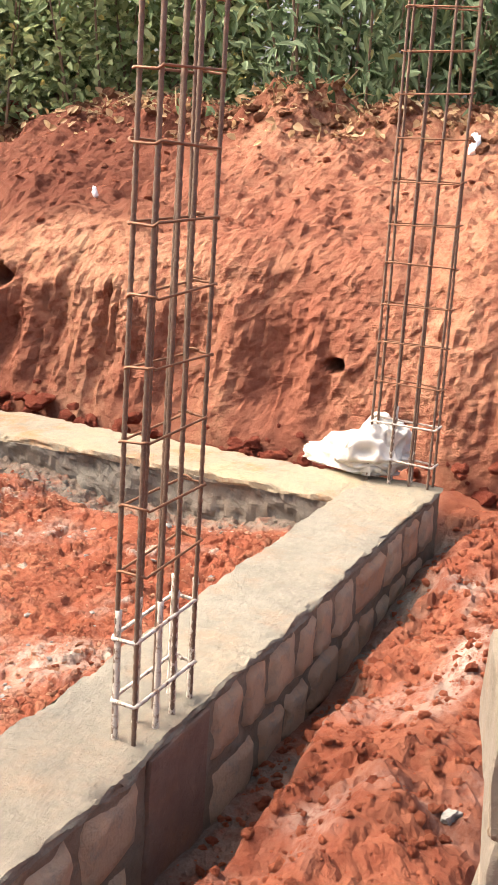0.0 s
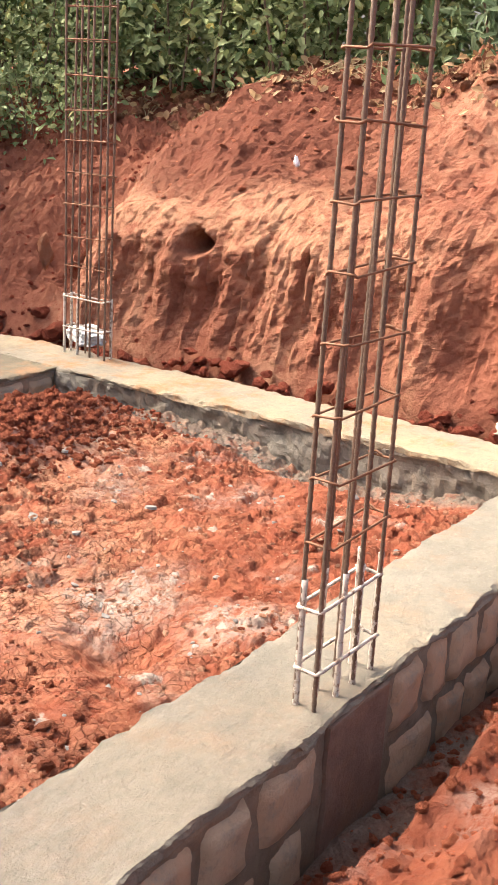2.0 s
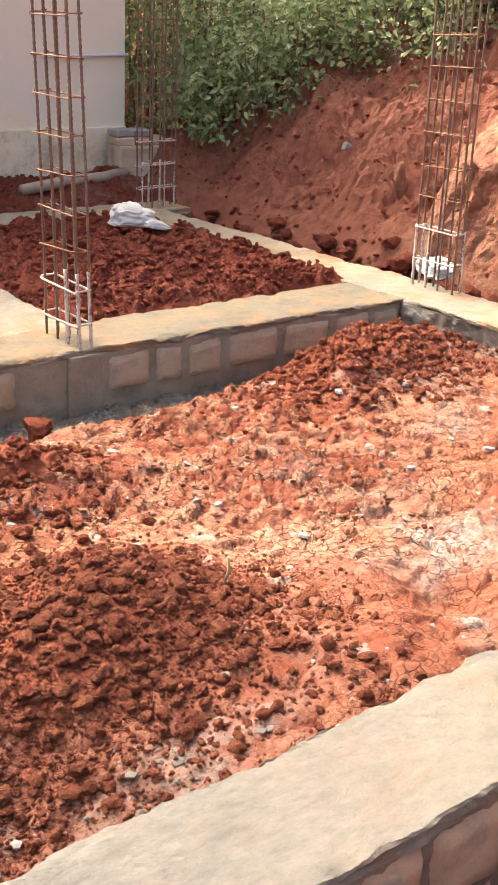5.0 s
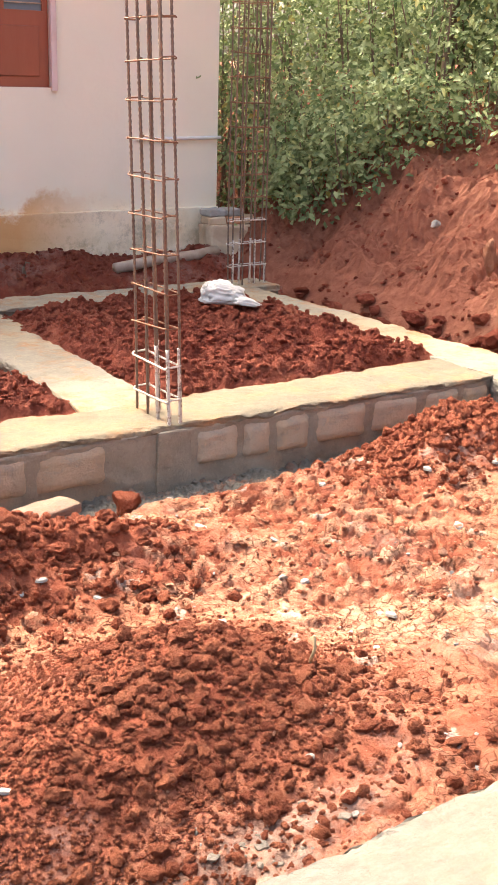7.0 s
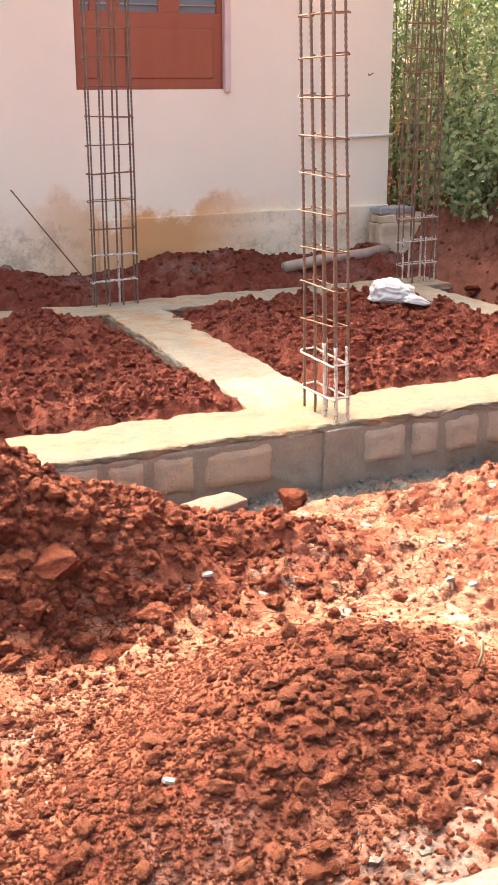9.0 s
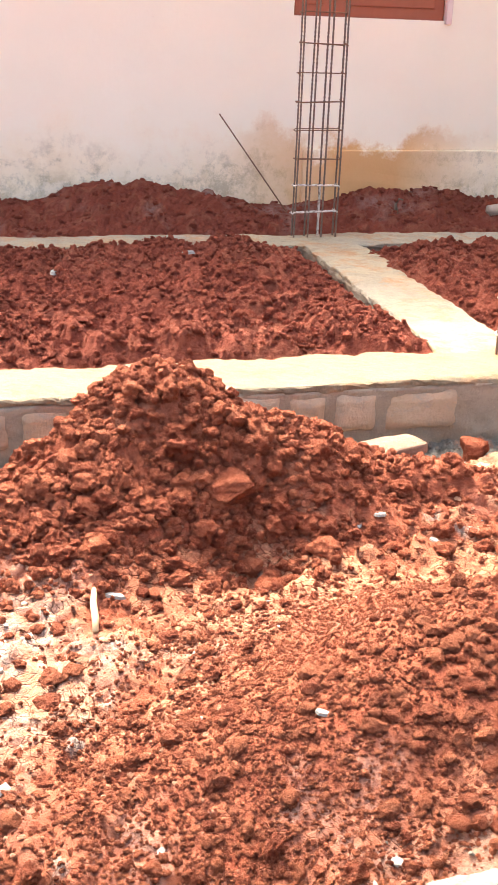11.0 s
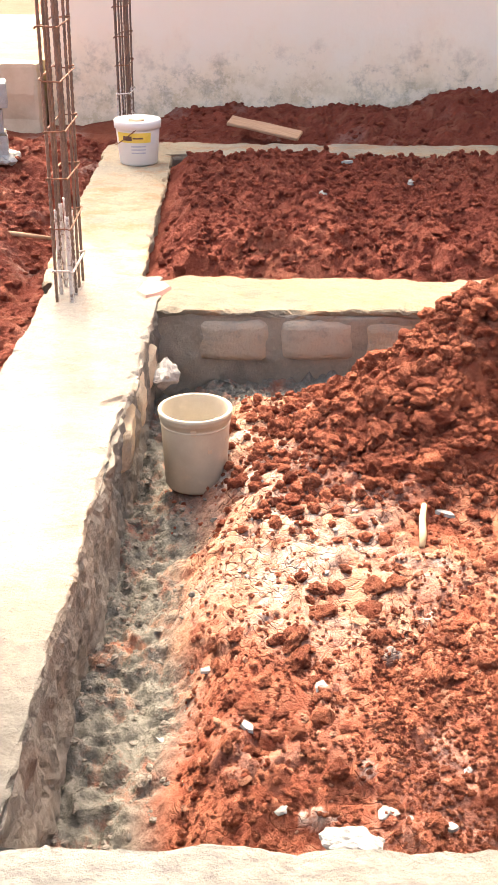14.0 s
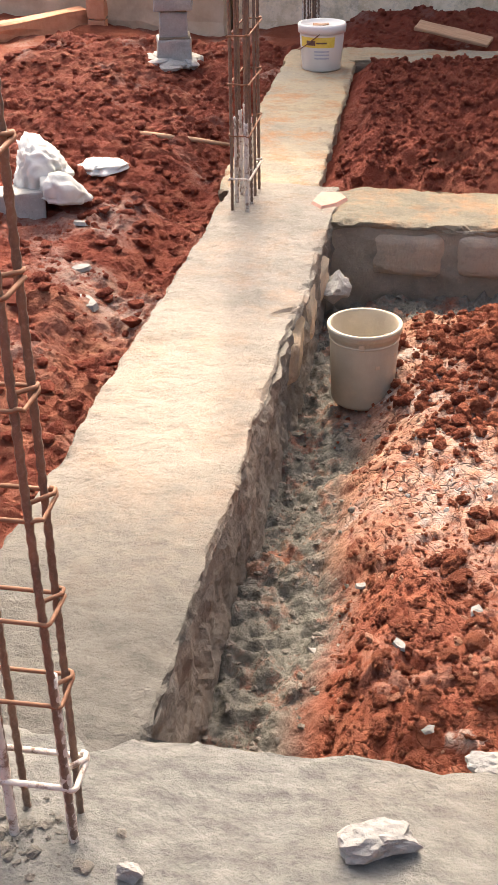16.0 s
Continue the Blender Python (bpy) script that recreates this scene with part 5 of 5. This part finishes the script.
single("twig", mesh_of("twig", *tube([(2.72, 0.83, 0.0), (2.73, 0.82, 0.05), (2.725, 0.82, 0.10)], 0.006, 6), M_STRAW, True), "dry straw stalk standing in the soil", "twig")
single("wire", mesh_of("wire", *tube([(3.96 - 0.58 * u, 8.33 + 0.47 * u, (house_soil(3.96, 8.33) - 0.02) * (1 - u) + 0.83 * u) for u in (0.0, 0.35, 0.7, 1.0)], 0.007, 6), M_RUST, True), "thin rusty rod leaning against the house", "rod")
single("wooden_board", from_bm("wooden_board", box_bm(0.62, 0.16, 0.03, 0.006, (0, 0, 0), 1, 0.006, 3), M_WOOD), "weathered board lying at the house foot", "board", pose(0.50, 7.98, max(0.0, house_soil(0.5, 7.98) - 0.01), 12, 9, -15))
single("drain_pipe", mesh_of("drain_pipe", *tube([(px_, py_, house_soil(px_, py_) + 0.035) for px_, py_ in ((5.9, 8.2), (6.4, 8.25), (6.9, 8.33), (7.2, 8.39))], 0.055, 12), M_PIPE_G, True), "muddy pipe lying on the soil by the house", "pipe")
single("root", mesh_of("root", *tube([(5.0 + u, 8.3 - 0.2 * abs(u), house_soil(5.0, 8.3) + v) for u, v in ((0, -0.03), (-0.02, 0.07), (0.01, 0.12), (0.05, 0.11))], [0.018, 0.014, 0.011, 0.006], 7), M_BARK, True), "small dark root sticking out of the soil", "root")
for k, (at, s) in enumerate((((9.6, 0.35, 1.80), 0.07), ((9.75, 0.05, 1.62), 0.05), ((8.55, 3.05, 1.30), 0.035))):
    single("plastic_scrap", sack_mesh("plastic_scrap", (s * 0.5, s * 0.6, s * 1.7), M_BAG, 30 + k, 0.35), "torn scrap of white plastic on the bank", "litter", pose(*at, 0, 20, 40 * k))


# ---------------------------------------------------------------- soil lumps
def scatter_on(fn, n, box, seed, lo, hi, keep=None, power=2.5, sink=0.25):
    r = np.random.default_rng(seed)
    x, y = r.uniform(box[0], box[1], n * 4), r.uniform(box[2], box[3], n * 4)
    ok = r.random(n * 4) < (keep(x, y) if keep else 1.0)
    x, y = x[ok][:n], y[ok][:n]
    radii = lo + (hi - lo) * r.random(len(x)) ** power
    z = fn(x, y)[0] + radii * (0.5 - sink)
    return np.stack([x, y, z], -1), radii


loose = lambda x, y: front_soil(x, y, False)[4]
firm = lambda x, y: (1 - front_soil(x, y, False)[4]) * 0.6 * (1 - front_soil(x, y, False)[3])
fine_pile = lambda x, y: np.clip(0.30 * bump(x, y, 2.25, 1.05, 0.55, 0.42) / 0.12 + bump(x, y, 1.3, 0.7, 0.9, 0.55), 0, 1)
pile = lambda x, y: np.clip(1.6 * bump(x, y, 1.55, 2.5, 0.75, 0.5), 0, 1)
IN = (0.15, 6.1, 0.05, 3.3)
pile_low = lambda x, y: np.clip(1.3 * bump(x, y, 1.1, 2.15, 0.6, 0.35) + bump(x, y, 2.45, 2.45, 0.55, 0.35), 0, 1)
far_heap = lambda x, y: np.clip(1.3 * bump(x, y, 5.4, 2.75, 0.6, 0.4) + bump(x, y, 4.85, 2.55, 0.45, 0.35), 0, 1)
rubbly = lambda x, y: firm(x, y) * step01(0.15, -0.25, fbm(x, y, 0, 0.55, 3, 57) + 0.1)
scatter_lumps("loose_clods", "heap of coarse dark red clods", *scatter_on(front_soil, 420, (0.5, 3.0, 1.8, 3.3), 1, 0.018, 0.054, pile, 2.0, 0.3), M_CLOD, 2, 0.9, 0.2, 1, rugged=0.27)
scatter_lumps("loose_clods", "smaller dark red clods on the heap", *scatter_on(front_soil, 3300, (0.4, 3.2, 1.6, 3.3), 31, 0.008, 0.026, lambda x, y: np.maximum(pile(x, y), 0.6 * pile_low(x, y)), 1.8, 0.2), M_CLOD, 1, 0.9, 0.22, 31, rugged=0.27)
scatter_lumps("loose_clods", "coarse dark red crumbs on the heaps", *scatter_on(front_soil, 6000, IN, 2, 0.004, 0.014, lambda x, y: np.maximum(pile(x, y), np.maximum(far_heap(x, y), 0.7 * pile_low(x, y))), 1.8, 0.2), M_CLOD, 0, 0.9, 0.32, 2)
scatter_lumps("loose_clods", "dark red clods heaped below the bank", *scatter_on(front_soil, 1600, (4.2, 6.1, 2.0, 3.3), 33, 0.008, 0.032, far_heap, 2.2, 0.25), M_CLOD, 0, 0.9, 0.28, 33, rugged=0.3)
scatter_lumps("soil_crumbs", "orange soil crumbs on the near pile", *scatter_on(front_soil, 13000, (0.9, 3.3, 0.1, 1.8), 3, 0.003, 0.009, fine_pile, 1.8, 0.2), M_CLOD_ORANGE, 0, 0.9, 0.3, 3)
scatter_lumps("soil_clods", "rounded orange clods on the near pile", *scatter_on(front_soil, 900, (1.2, 3.2, 0.2, 1.6), 34, 0.007, 0.028, lambda x, y: fine_pile(x, y) * step01(1.35, 0.8, y) * (0.15 + 0.85 * step01(1.6, 2.3, x)), 2.2, 0.25), M_CLOD_ORANGE, 1, 0.9, 0.2, 34, rugged=0.26)
scatter_lumps("soil_clods", "rounded orange clods near the front wall", *scatter_on(front_soil, 420, (0.4, 3.0, 0.06, 0.95), 4, 0.007, 0.026, None, 2.6, 0.35), M_CLOD_ORANGE, 1, 0.85, 0.2, 4, rugged=0.26)
scatter_lumps("soil_clods", "red clods tumbled in the bay corner", *scatter_on(front_soil, 230, (0.40, 1.6, 0.1, 1.5), 41, 0.009, 0.034, lambda x, y: 0 * x + 0.8, 2.6, 0.4), M_CLOD_ORANGE, 2, 0.8, 0.2, 41, rugged=0.28)
scatter_lumps("soil_crumbs", "fine red crumbs in the bay corner", *scatter_on(front_soil, 5200, (0.36, 1.9, 0.06, 1.8), 42, 0.003, 0.010, lambda x, y: 1 - 0.9 * np.clip(bump(x, y, 0.80, 1.6, 0.5, 0.55) * 1.4, 0, 1), 2.0, 0.3), M_CLOD_ORANGE, 0, 0.85, 0.3, 42)
scatter_lumps("crust_chips", "pale flaky crust chips on the firm soil", *scatter_on(front_soil, 1900, IN, 5, 0.006, 0.024, rubbly, 2.4, 0.45), M_CLOD_PALE, 0, 0.4, 0.35, 5)
scatter_lumps("red_chips", "red soil crumbs on the firm soil", *scatter_on(front_soil, 1300, IN, 6, 0.004, 0.017, lambda x, y: rubbly(x, y) * (1 - 0.8 * bump(x, y, 0.80, 1.6, 0.5, 0.55)), 2.6, 0.35), M_CLOD, 0, 0.7, 0.35, 6)
scatter_lumps("crust_chips", "crumbled crust along the cracks of the firm soil", *scatter_on(front_soil, 2200, IN, 55, 0.003, 0.011, firm, 2.4, 0.4), M_CLOD_PALE, 0, 0.6, 0.35, 55)
scatter_lumps("lime_chips", "white lime and plaster chips", *scatter_on(front_soil, 650, IN, 7, 0.005, 0.020, lambda x, y: np.clip(front_soil(x, y, False)[2] + 0.10, 0, 1) * firm(x, y), 2.4, 0.4), M_WHITE, 0, 0.5, 0.35, 7, "stone")
rk = np.random.default_rng(91)
foot = np.stack([-0.30 + 0.12 * rk.normal(0, 1, 260), -0.30 + 0.055 * rk.normal(0, 1, 260), 0.002 + 0 * rk.random(260)], -1)
foot = foot[(foot[:, 1] > -0.40) & (foot[:, 0] > -0.5)]
scatter_lumps("mortar_rubble", "rough grey mortar lumps round the foot of the corner cage", foot, 0.004 + 0.013 * rk.random(len(foot)) ** 2.5, M_RENDER, 1, 0.6, 0.3, 92, "mortar", 0.3)
mortar_zone = lambda x, y: np.clip(front_soil(x, y, False)[3], 0, 1)
scatter_lumps("mortar_droppings", "grey mortar droppings along the trench foot", *scatter_on(front_soil, 3000, (0.02, 6.1, 0.05, 3.38), 17, 0.004, 0.017, mortar_zone, 2.4, 0.4), M_RENDER, 0, 0.6, 0.35, 17, "mortar", 0.25)
scatter_lumps("dug_clods", "dark red clods on the far heap", *scatter_on(BAY_L, 9000, (-0.05, 3.55, 3.95, 7.05), 8, 0.006, 0.030, lambda x, y: BAY_L(x, y)[4], 2.4, 0.3), M_CLOD_DARK, 0, 0.85, 0.36, 8, rugged=0.25)
scatter_lumps("dug_clods", "dark red clods on the far heap by the bank", *scatter_on(BAY_R, 6500, (3.9, 6.4, 3.9, 6.8), 9, 0.006, 0.032, lambda x, y: BAY_R(x, y)[4], 2.4, 0.3), M_CLOD_DARK, 0, 0.85, 0.36, 9, rugged=0.25)
outside = lambda x, y: np.where((x > -0.62) & (x < 6.75) & (y > -0.44) & (y < 7.45), 0, 1) * 1.0
scatter_lumps("ground_crumbs", "red crumbs on the ground beside the trench", *scatter_on(fine_ground, 3600, (2.2, 7.1, -1.95, -0.44), 10, 0.004, 0.024, outside, 3.0, 0.35), M_CLOD, 0, 0.75, 0.3, 10)
scatter_lumps("ground_crumbs", "red crumbs on the ground by the left wall", *scatter_on(fine_ground, 3200, (-2.8, -0.55, 1.2, 8.3), 11, 0.007, 0.040, outside, 2.6), M_CLOD_DARK, 0, 0.7, 0.3, 11)
scatter_lumps("heap_crumbs", "dark crumbs on the soil along the house", *scatter_on(fine_ground, 3000, (-0.4, 7.8, 7.42, 8.9), 12, 0.005, 0.032, outside, 2.8, 0.4), M_CLOD_DARK, 0, 0.7, 0.3, 12)
r_ = np.random.default_rng(77)
ns = 1500
ss, vv = r_.uniform(-2.5, 8.8, ns), np.clip(r_.normal(0.72, 0.12, ns), 0.45, 0.93)
px, py, pz = bank_place(ss, vv)
scatter_lumps("bank_clods", "orange clods lying on the bank slope", np.stack([px, py, pz], -1), 0.007 + 0.03 * r_.random(ns) ** 3.4, M_CLOD_BANK, 0, 0.7, 0.35, 13, rugged=0.22)
ss, vv = r_.uniform(-2.5, 8.8, 900), np.clip(r_.normal(0.03, 0.03, 900), 0.0, 0.12)
px, py, pz = bank_place(ss, vv)
FC = (px, py, pz)
s2, v2 = r_.uniform(-2.5, 6.5, 1100), np.clip(r_.normal(0.82, 0.045, 1100), 0.72, 0.93)
qx, qy, qz = bank_place(s2, v2)
scatter_lumps("crest_rubble", "brown rubble and broken turf along the bank crest", np.stack([qx, qy, qz + 0.02], -1), 0.012 + 0.05 * r_.random(1100) ** 2.2, M_CREST, 1, 0.75, 0.35, 16, rugged=0.3)
scatter_lumps("fallen_clods", "dark clods fallen at the bank foot", np.stack([px - 0.15 * r_.random(900), py, np.maximum(pz, -0.28)], -1), 0.015 + 0.07 * r_.random(900) ** 2.5, M_CLOD_DARK, 1, 0.7, 0.35, 14, rugged=0.22)
ss, vv = r_.uniform(4.6, 8.9, 1300), r_.uniform(0.1, 0.85, 1300)
px, py, pz = bank_place(ss, vv)
scatter_lumps("slope_clods", "dark red clods on the shaded slope", np.stack([px, py, pz], -1), 0.006 + 0.028 * r_.random(1300) ** 3, M_CLOD_DARK, 0, 0.7, 0.35, 15, rugged=0.22)


# ---------------------------------------------------------------- plants
def leaf_cloud(name, label, centres, lengths, material, seed, droop=0.5, narrow=0.38, kind="stuff", category="shrub", towards=(-0.8, -0.5, 0.25)):
    """Folded, pointed leaves, eight triangles each, in one mesh."""
    r = np.random.default_rng(seed)
    n = len(centres)
    d = r.normal(0, 1, (n, 3)) * np.array([1, 1, 0.6]) + np.array(towards) * 0.7
    d[:, 2] -= droop * np.abs(r.normal(0.8, 0.4, n))
    d /= np.linalg.norm(d, axis=1, keepdims=True)
    up = np.array(towards) + r.normal(0, 0.55, (n, 3)) + np.array([0, 0, 0.5])
    side = np.cross(d, up)
    side /= np.linalg.norm(side, axis=1, keepdims=True) + 1e-9
    nrm = np.cross(side, d)
    L, W = lengths[:, None], (lengths * narrow * r.uniform(0.8, 1.2, n))[:, None]
    c = centres
    pts = [c, c + d * L * 0.35 + side * W * 0.5 + nrm * W * 0.16, c + d * L * 0.38 - nrm * W * 0.05, c + d * L * 0.35 - side * W * 0.5 + nrm * W * 0.16,
           c + d * L * 0.72 + side * W * 0.36 + nrm * W * 0.02 - np.array([0, 0, 0.06]) * L, c + d * L * 0.72 - side * W * 0.36 + nrm * W * 0.02 - np.array([0, 0, 0.06]) * L, c + d * L - np.array([0, 0, 0.18]) * L]
    v = np.stack(pts, 1).reshape(-1, 3)
    f = np.array([(0, 1, 2), (0, 2, 3), (1, 4, 2), (2, 5, 3), (4, 6, 2), (2, 6, 5)])
    f = (f[None] + (np.arange(n) * 7)[:, None, None]).reshape(-1, 3)
    return mesh_of(name, v, f, material)


def stems_mesh(name, stems, r0, material):
    V, F = [], []
    for pts in stems:
        v, f = tube(pts, [r0 * (1 - 0.75 * k / (len(pts) - 1)) for k in range(len(pts))], 5)
        F += [tuple(i + len(V) for i in q) for q in f]
        V += v
    return mesh_of(name, V, F, material)


def shrub(label, x, y, z, rx, ry, high, n, leaf, material, seed, droop, narrow, lean=0.0, low=0.0):
    """A shrub of many stems with leaves in clumps along them."""
    r = np.random.default_rng(seed)
    ob = thing("shrub", label, "shrub", (x, y, z), group="shrubs on the bank")
    stems, spots = [], []
    for k in range(int(5 + 5 * rx * ry)):
        a = np.array([r.uniform(-rx, rx) * 0.8, r.uniform(-ry, ry) * 0.8, -0.1])
        b = a + np.array([r.normal(lean, 0.25) * high * 0.4, r.normal(0, 0.25) * high * 0.4, high * r.uniform(0.65, 1.05)])
        pts = [tuple(a + (b - a) * t + np.array([0.1, 0.08, 0]) * math.sin(t * 5 + k) * t) for t in np.linspace(0, 1, 6)]
        stems.append(pts)
        for p, q in zip(pts[1:], pts[2:] + [pts[-1]]):
            for t in (0, 0.5):
                spots.append(np.array(p) * (1 - t) + np.array(q) * t)
    spots = np.array(spots)
    pick = r.integers(0, len(spots), n)
    c = spots[pick] + r.normal(0, 1, (n, 3)) * np.array([0.24, 0.24, 0.2])
    extra = r.random(n) < 0.45
    c[extra] = np.stack([r.uniform(-rx, rx, n), r.uniform(-ry, ry, n), r.uniform(low, high, n)], -1)[extra]
    gap = fbm(c[:, 1] + x, c[:, 2], c[:, 0], 0.45, 2, seed) > -0.35
    c = c[gap]
    for pts in stems:
        part("stem", stems_mesh("stem", [pts], 0.016, M_BARK), ob, "thin brown woody stem")
    part("foliage", leaf_cloud("foliage", "", c, leaf * r.uniform(0.6, 1.3, len(c)), material, seed + 1, droop, narrow), ob, "dense green leaves")
    return ob


def bank_top(y):
    return float(bank_place(np.array([y]), np.array([0.9]))[2][0])


k = 0
for row, (xo, count) in enumerate(((10.75, 11), (11.7, 10), (12.9, 9))):
    for i in range(count):
        y = -5.5 + 17.0 * (i + 0.5 * (row % 2)) / count
        willowy = y < 2.7
        shrub("leafy green shrub with long drooping leaves" if willowy else "leafy green shrub with small round leaves", xo + 0.25 * math.sin(k * 2.3), y, 1.92 if y < 6 else 1.75, 0.55, 0.95, 2.7 + 0.5 * math.sin(k * 1.7) + row * 0.5,
              (2300, 2300, 2600)[row], (0.155 if willowy else 0.115) * (1 + 0.35 * row), M_LEAF2 if willowy else M_LEAF, 200 + k, 0.9 if willowy else 0.25, 0.30 if willowy else 0.5)
        k += 1
for j, (x, y, z, rx, ry, h, n, low_) in enumerate(((8.55, 9.7, 0.35, 0.75, 0.6, 3.4, 2600, 0.1), (9.3, 9.0, 0.85, 0.6, 0.6, 2.8, 2300, 0.0), (9.7, 7.9, 1.2, 0.5, 0.7, 2.6, 1900, 0.0), (8.3, 11.2, 0.4, 0.9, 0.7, 4.0, 2200, 0.2),
                                             (9.9, 10.4, 1.0, 0.8, 0.8, 3.6, 2200, 0.1), (9.0, 12.6, 0.5, 1.3, 0.9, 5.0, 2600, 0.2), (10.8, 12.4, 1.0, 1.2, 0.9, 5.0, 2600, 0.2), (12.5, 12.0, 1.4, 1.2, 1.2, 5.0, 2600, 0.2), (10.0, 14.6, 0.8, 2.0, 0.8, 5.5, 2600, 0.0), (8.2, 14.0, 0.4, 1.2, 0.8, 5.5, 2000, 0.0), (8.5, 12.0, 0.3, 0.9, 0.6, 4.8, 2600, 0.0), (9.6, 11.4, 0.7, 0.9, 0.6, 4.2, 2600, 0.0), (11.2, 13.6, 1.0, 1.6, 0.8, 5.5, 2600, 0.0), (8.35, 8.75, 0.25, 0.22, 0.30, 1.2, 700, 0.0), (8.6, 8.75, 0.45, 0.45, 0.4, 1.5, 1300, 0.0), (10.0, 6.9, 1.4, 0.4, 0.6, 1.7, 1200, 0.0), (8.0, 8.15, 0.45, 0.32, 0.35, 0.75, 900, 0.0), (8.3, 7.8, 0.75, 0.35, 0.4, 0.8, 1000, 0.0), (8.75, 7.6, 1.05, 0.4, 0.4, 0.9, 1000, 0.0), (9.2, 7.5, 1.25, 0.4, 0.45, 0.9, 900, 0.0), (9.6, 6.7, 1.4, 0.4, 0.6, 0.6, 600, 0.0), (7.95, 9.7, 0.0, 0.3, 0.5, 2.2, 1300, 0.0))):
    shrub("sprawling green creeper bush hanging over the bank by the house", x, y, z, rx, ry, h, int(1.25 * n), 0.08, M_LEAF, 300 + j, 0.4, 0.55, -0.1, low_)


def tree(label, x, y, z, high, crown, seed):
    r = np.random.default_rng(seed)
    ob = thing("tree", label, "tree", (x, y, z))
    trunk = [(0.05 * math.sin(t * 4 + seed), 0.04 * math.cos(t * 3), high * t - 0.2) for t in np.linspace(0, 1, 9)]
    part("trunk", mesh_of("trunk", *tube(trunk, [0.085 * (1 - 0.6 * k_ / 8) for k_ in range(9)], 8), M_BARK, True), ob, "slim brown trunk")
    limbs, spots = [], []
    for k_ in range(16):
        t = r.uniform(0.3, 1)
        a = np.array([0, 0, high * t - 0.2])
        w = r.uniform(0, 6.28)
        b = a + np.array([math.cos(w), math.sin(w), r.uniform(0.1, 0.7)]) * crown * r.uniform(0.5, 1)
        limbs.append([tuple(a), tuple((a + b) / 2 + np.array([0, 0, 0.1])), tuple(b)])
        spots += [(a + b) / 2, b, b]
    for pts in limbs:
        part("limb", stems_mesh("limb", [pts], 0.03, M_BARK), ob)
    spots = np.array(spots)
    c = spots[r.integers(0, len(spots), 2600)] + r.normal(0, 0.33, (2600, 3))
    part("crown", leaf_cloud("crown", "", c, 0.15 * r.uniform(0.6, 1.3, 2600), M_LEAF2, seed + 1, 0.9, 0.28), ob, "loose crown of drooping leaves")
    return ob


for j, (x, y, z, h) in enumerate(((10.6, 8.6, 1.5, 4.5), (11.6, 6.9, 1.8, 4.2), (11.2, 10.5, 1.6, 5.0), (12.6, 4.6, 2.0, 4.0))):
    tree("slim tree behind the shrubs on the bank", x, y, z, h, 1.3, 400 + j)

# dry litter and stalks along the bank's crest
ss, vv = r_.uniform(-2.5, 9.0, 2200), np.clip(r_.normal(0.83, 0.06, 2200), 0.62, 0.95)
px, py, pz = bank_place(ss, vv)
single("leaf_litter", leaf_cloud("leaf_litter", "", np.stack([px, py, pz + 0.03], -1), r_.uniform(0.04, 0.13, 2200), M_DRY, 500, 0.1, 0.5), "dry leaves and stalks scattered on the bank crest", "litter", kind="stuff")
stalks = []
for k in range(170):
    s_, v_ = r_.uniform(-2.5, 8.5), np.clip(r_.normal(0.85, 0.04), 0.72, 0.95)
    a = np.array([float(q[0]) for q in bank_place(np.array([s_]), np.array([v_]))])
    b = a + r_.normal(0, 1, 3) * np.array([0.16, 0.22, 0.06]) + np.array([0, 0, 0.08])
    stalks.append([tuple(a), tuple((a + b) / 2 + np.array([0, 0, 0.04])), tuple(b)])
single("dry_stalks", stems_mesh("dry_stalks", stalks, 0.007, M_STRAW), "broken dry plant stalks on the bank crest", "litter", kind="stuff")


# unseen tall tree added behind the house, crown placed to shade the near front wall
shade = thing("tree", "unseen tall tree added behind the house to shade the front wall", "tree", (-6.0, 16.0, -0.2))
HT = 13.0
# crown centre: the spot to be shaded, carried up towards the sun
centre = Vector((0.75, -0.45, 0)) + SUN_TO * HT / math.tan(radians(SUN_EL)) + Vector((6.0, -16.0, HT))
bole = [tuple(Vector((0, 0, -0.2)).lerp(centre, t) + Vector((-1.6, 0.5, 1.5)) * math.sin(math.pi * t)) for t in np.linspace(0, 1, 10)]
part("trunk", mesh_of("trunk", *tube(bole, [0.26 - 0.02 * k for k in range(10)], 10), M_BARK, True), shade, "leaning brown trunk")
rt = np.random.default_rng(900)
cl = rt.normal(0, 1, (9000, 3))
cl = cl / np.linalg.norm(cl, axis=1, keepdims=True) * rt.random((9000, 1)) ** 0.4
cl = cl * np.array([2.5, 0.66, 0.5]) * (1 + 0.25 * fbm(cl[:, 0] * 3, cl[:, 1] * 3, cl[:, 2] * 3, 1.0, 2, 5))[:, None] + np.array(centre)
part("branchwork", stems_mesh("branchwork", [[tuple(centre - Vector((1.2, 0, 0.6))), tuple((centre + Vector(q)) / 2 - Vector((0.3, 0, 0.1)) + (centre - (centre + Vector(q)) / 2) * 0.5), tuple(centre + Vector(q))] for q in ((2.4, 0.3, 0.2), (1.2, -0.5, 0.4), (-1.5, 0.4, 0.3), (0.2, 0.6, -0.3), (-2.3, -0.2, 0.1))], 0.07, M_BARK), shade)
part("crown", leaf_cloud("crown", "", cl, 0.34 * rt.uniform(0.7, 1.3, 9000), M_LEAF, 901, 0.4, 0.5, towards=(0.1, 0.5, 0.6)), shade, "dense leafy crown")
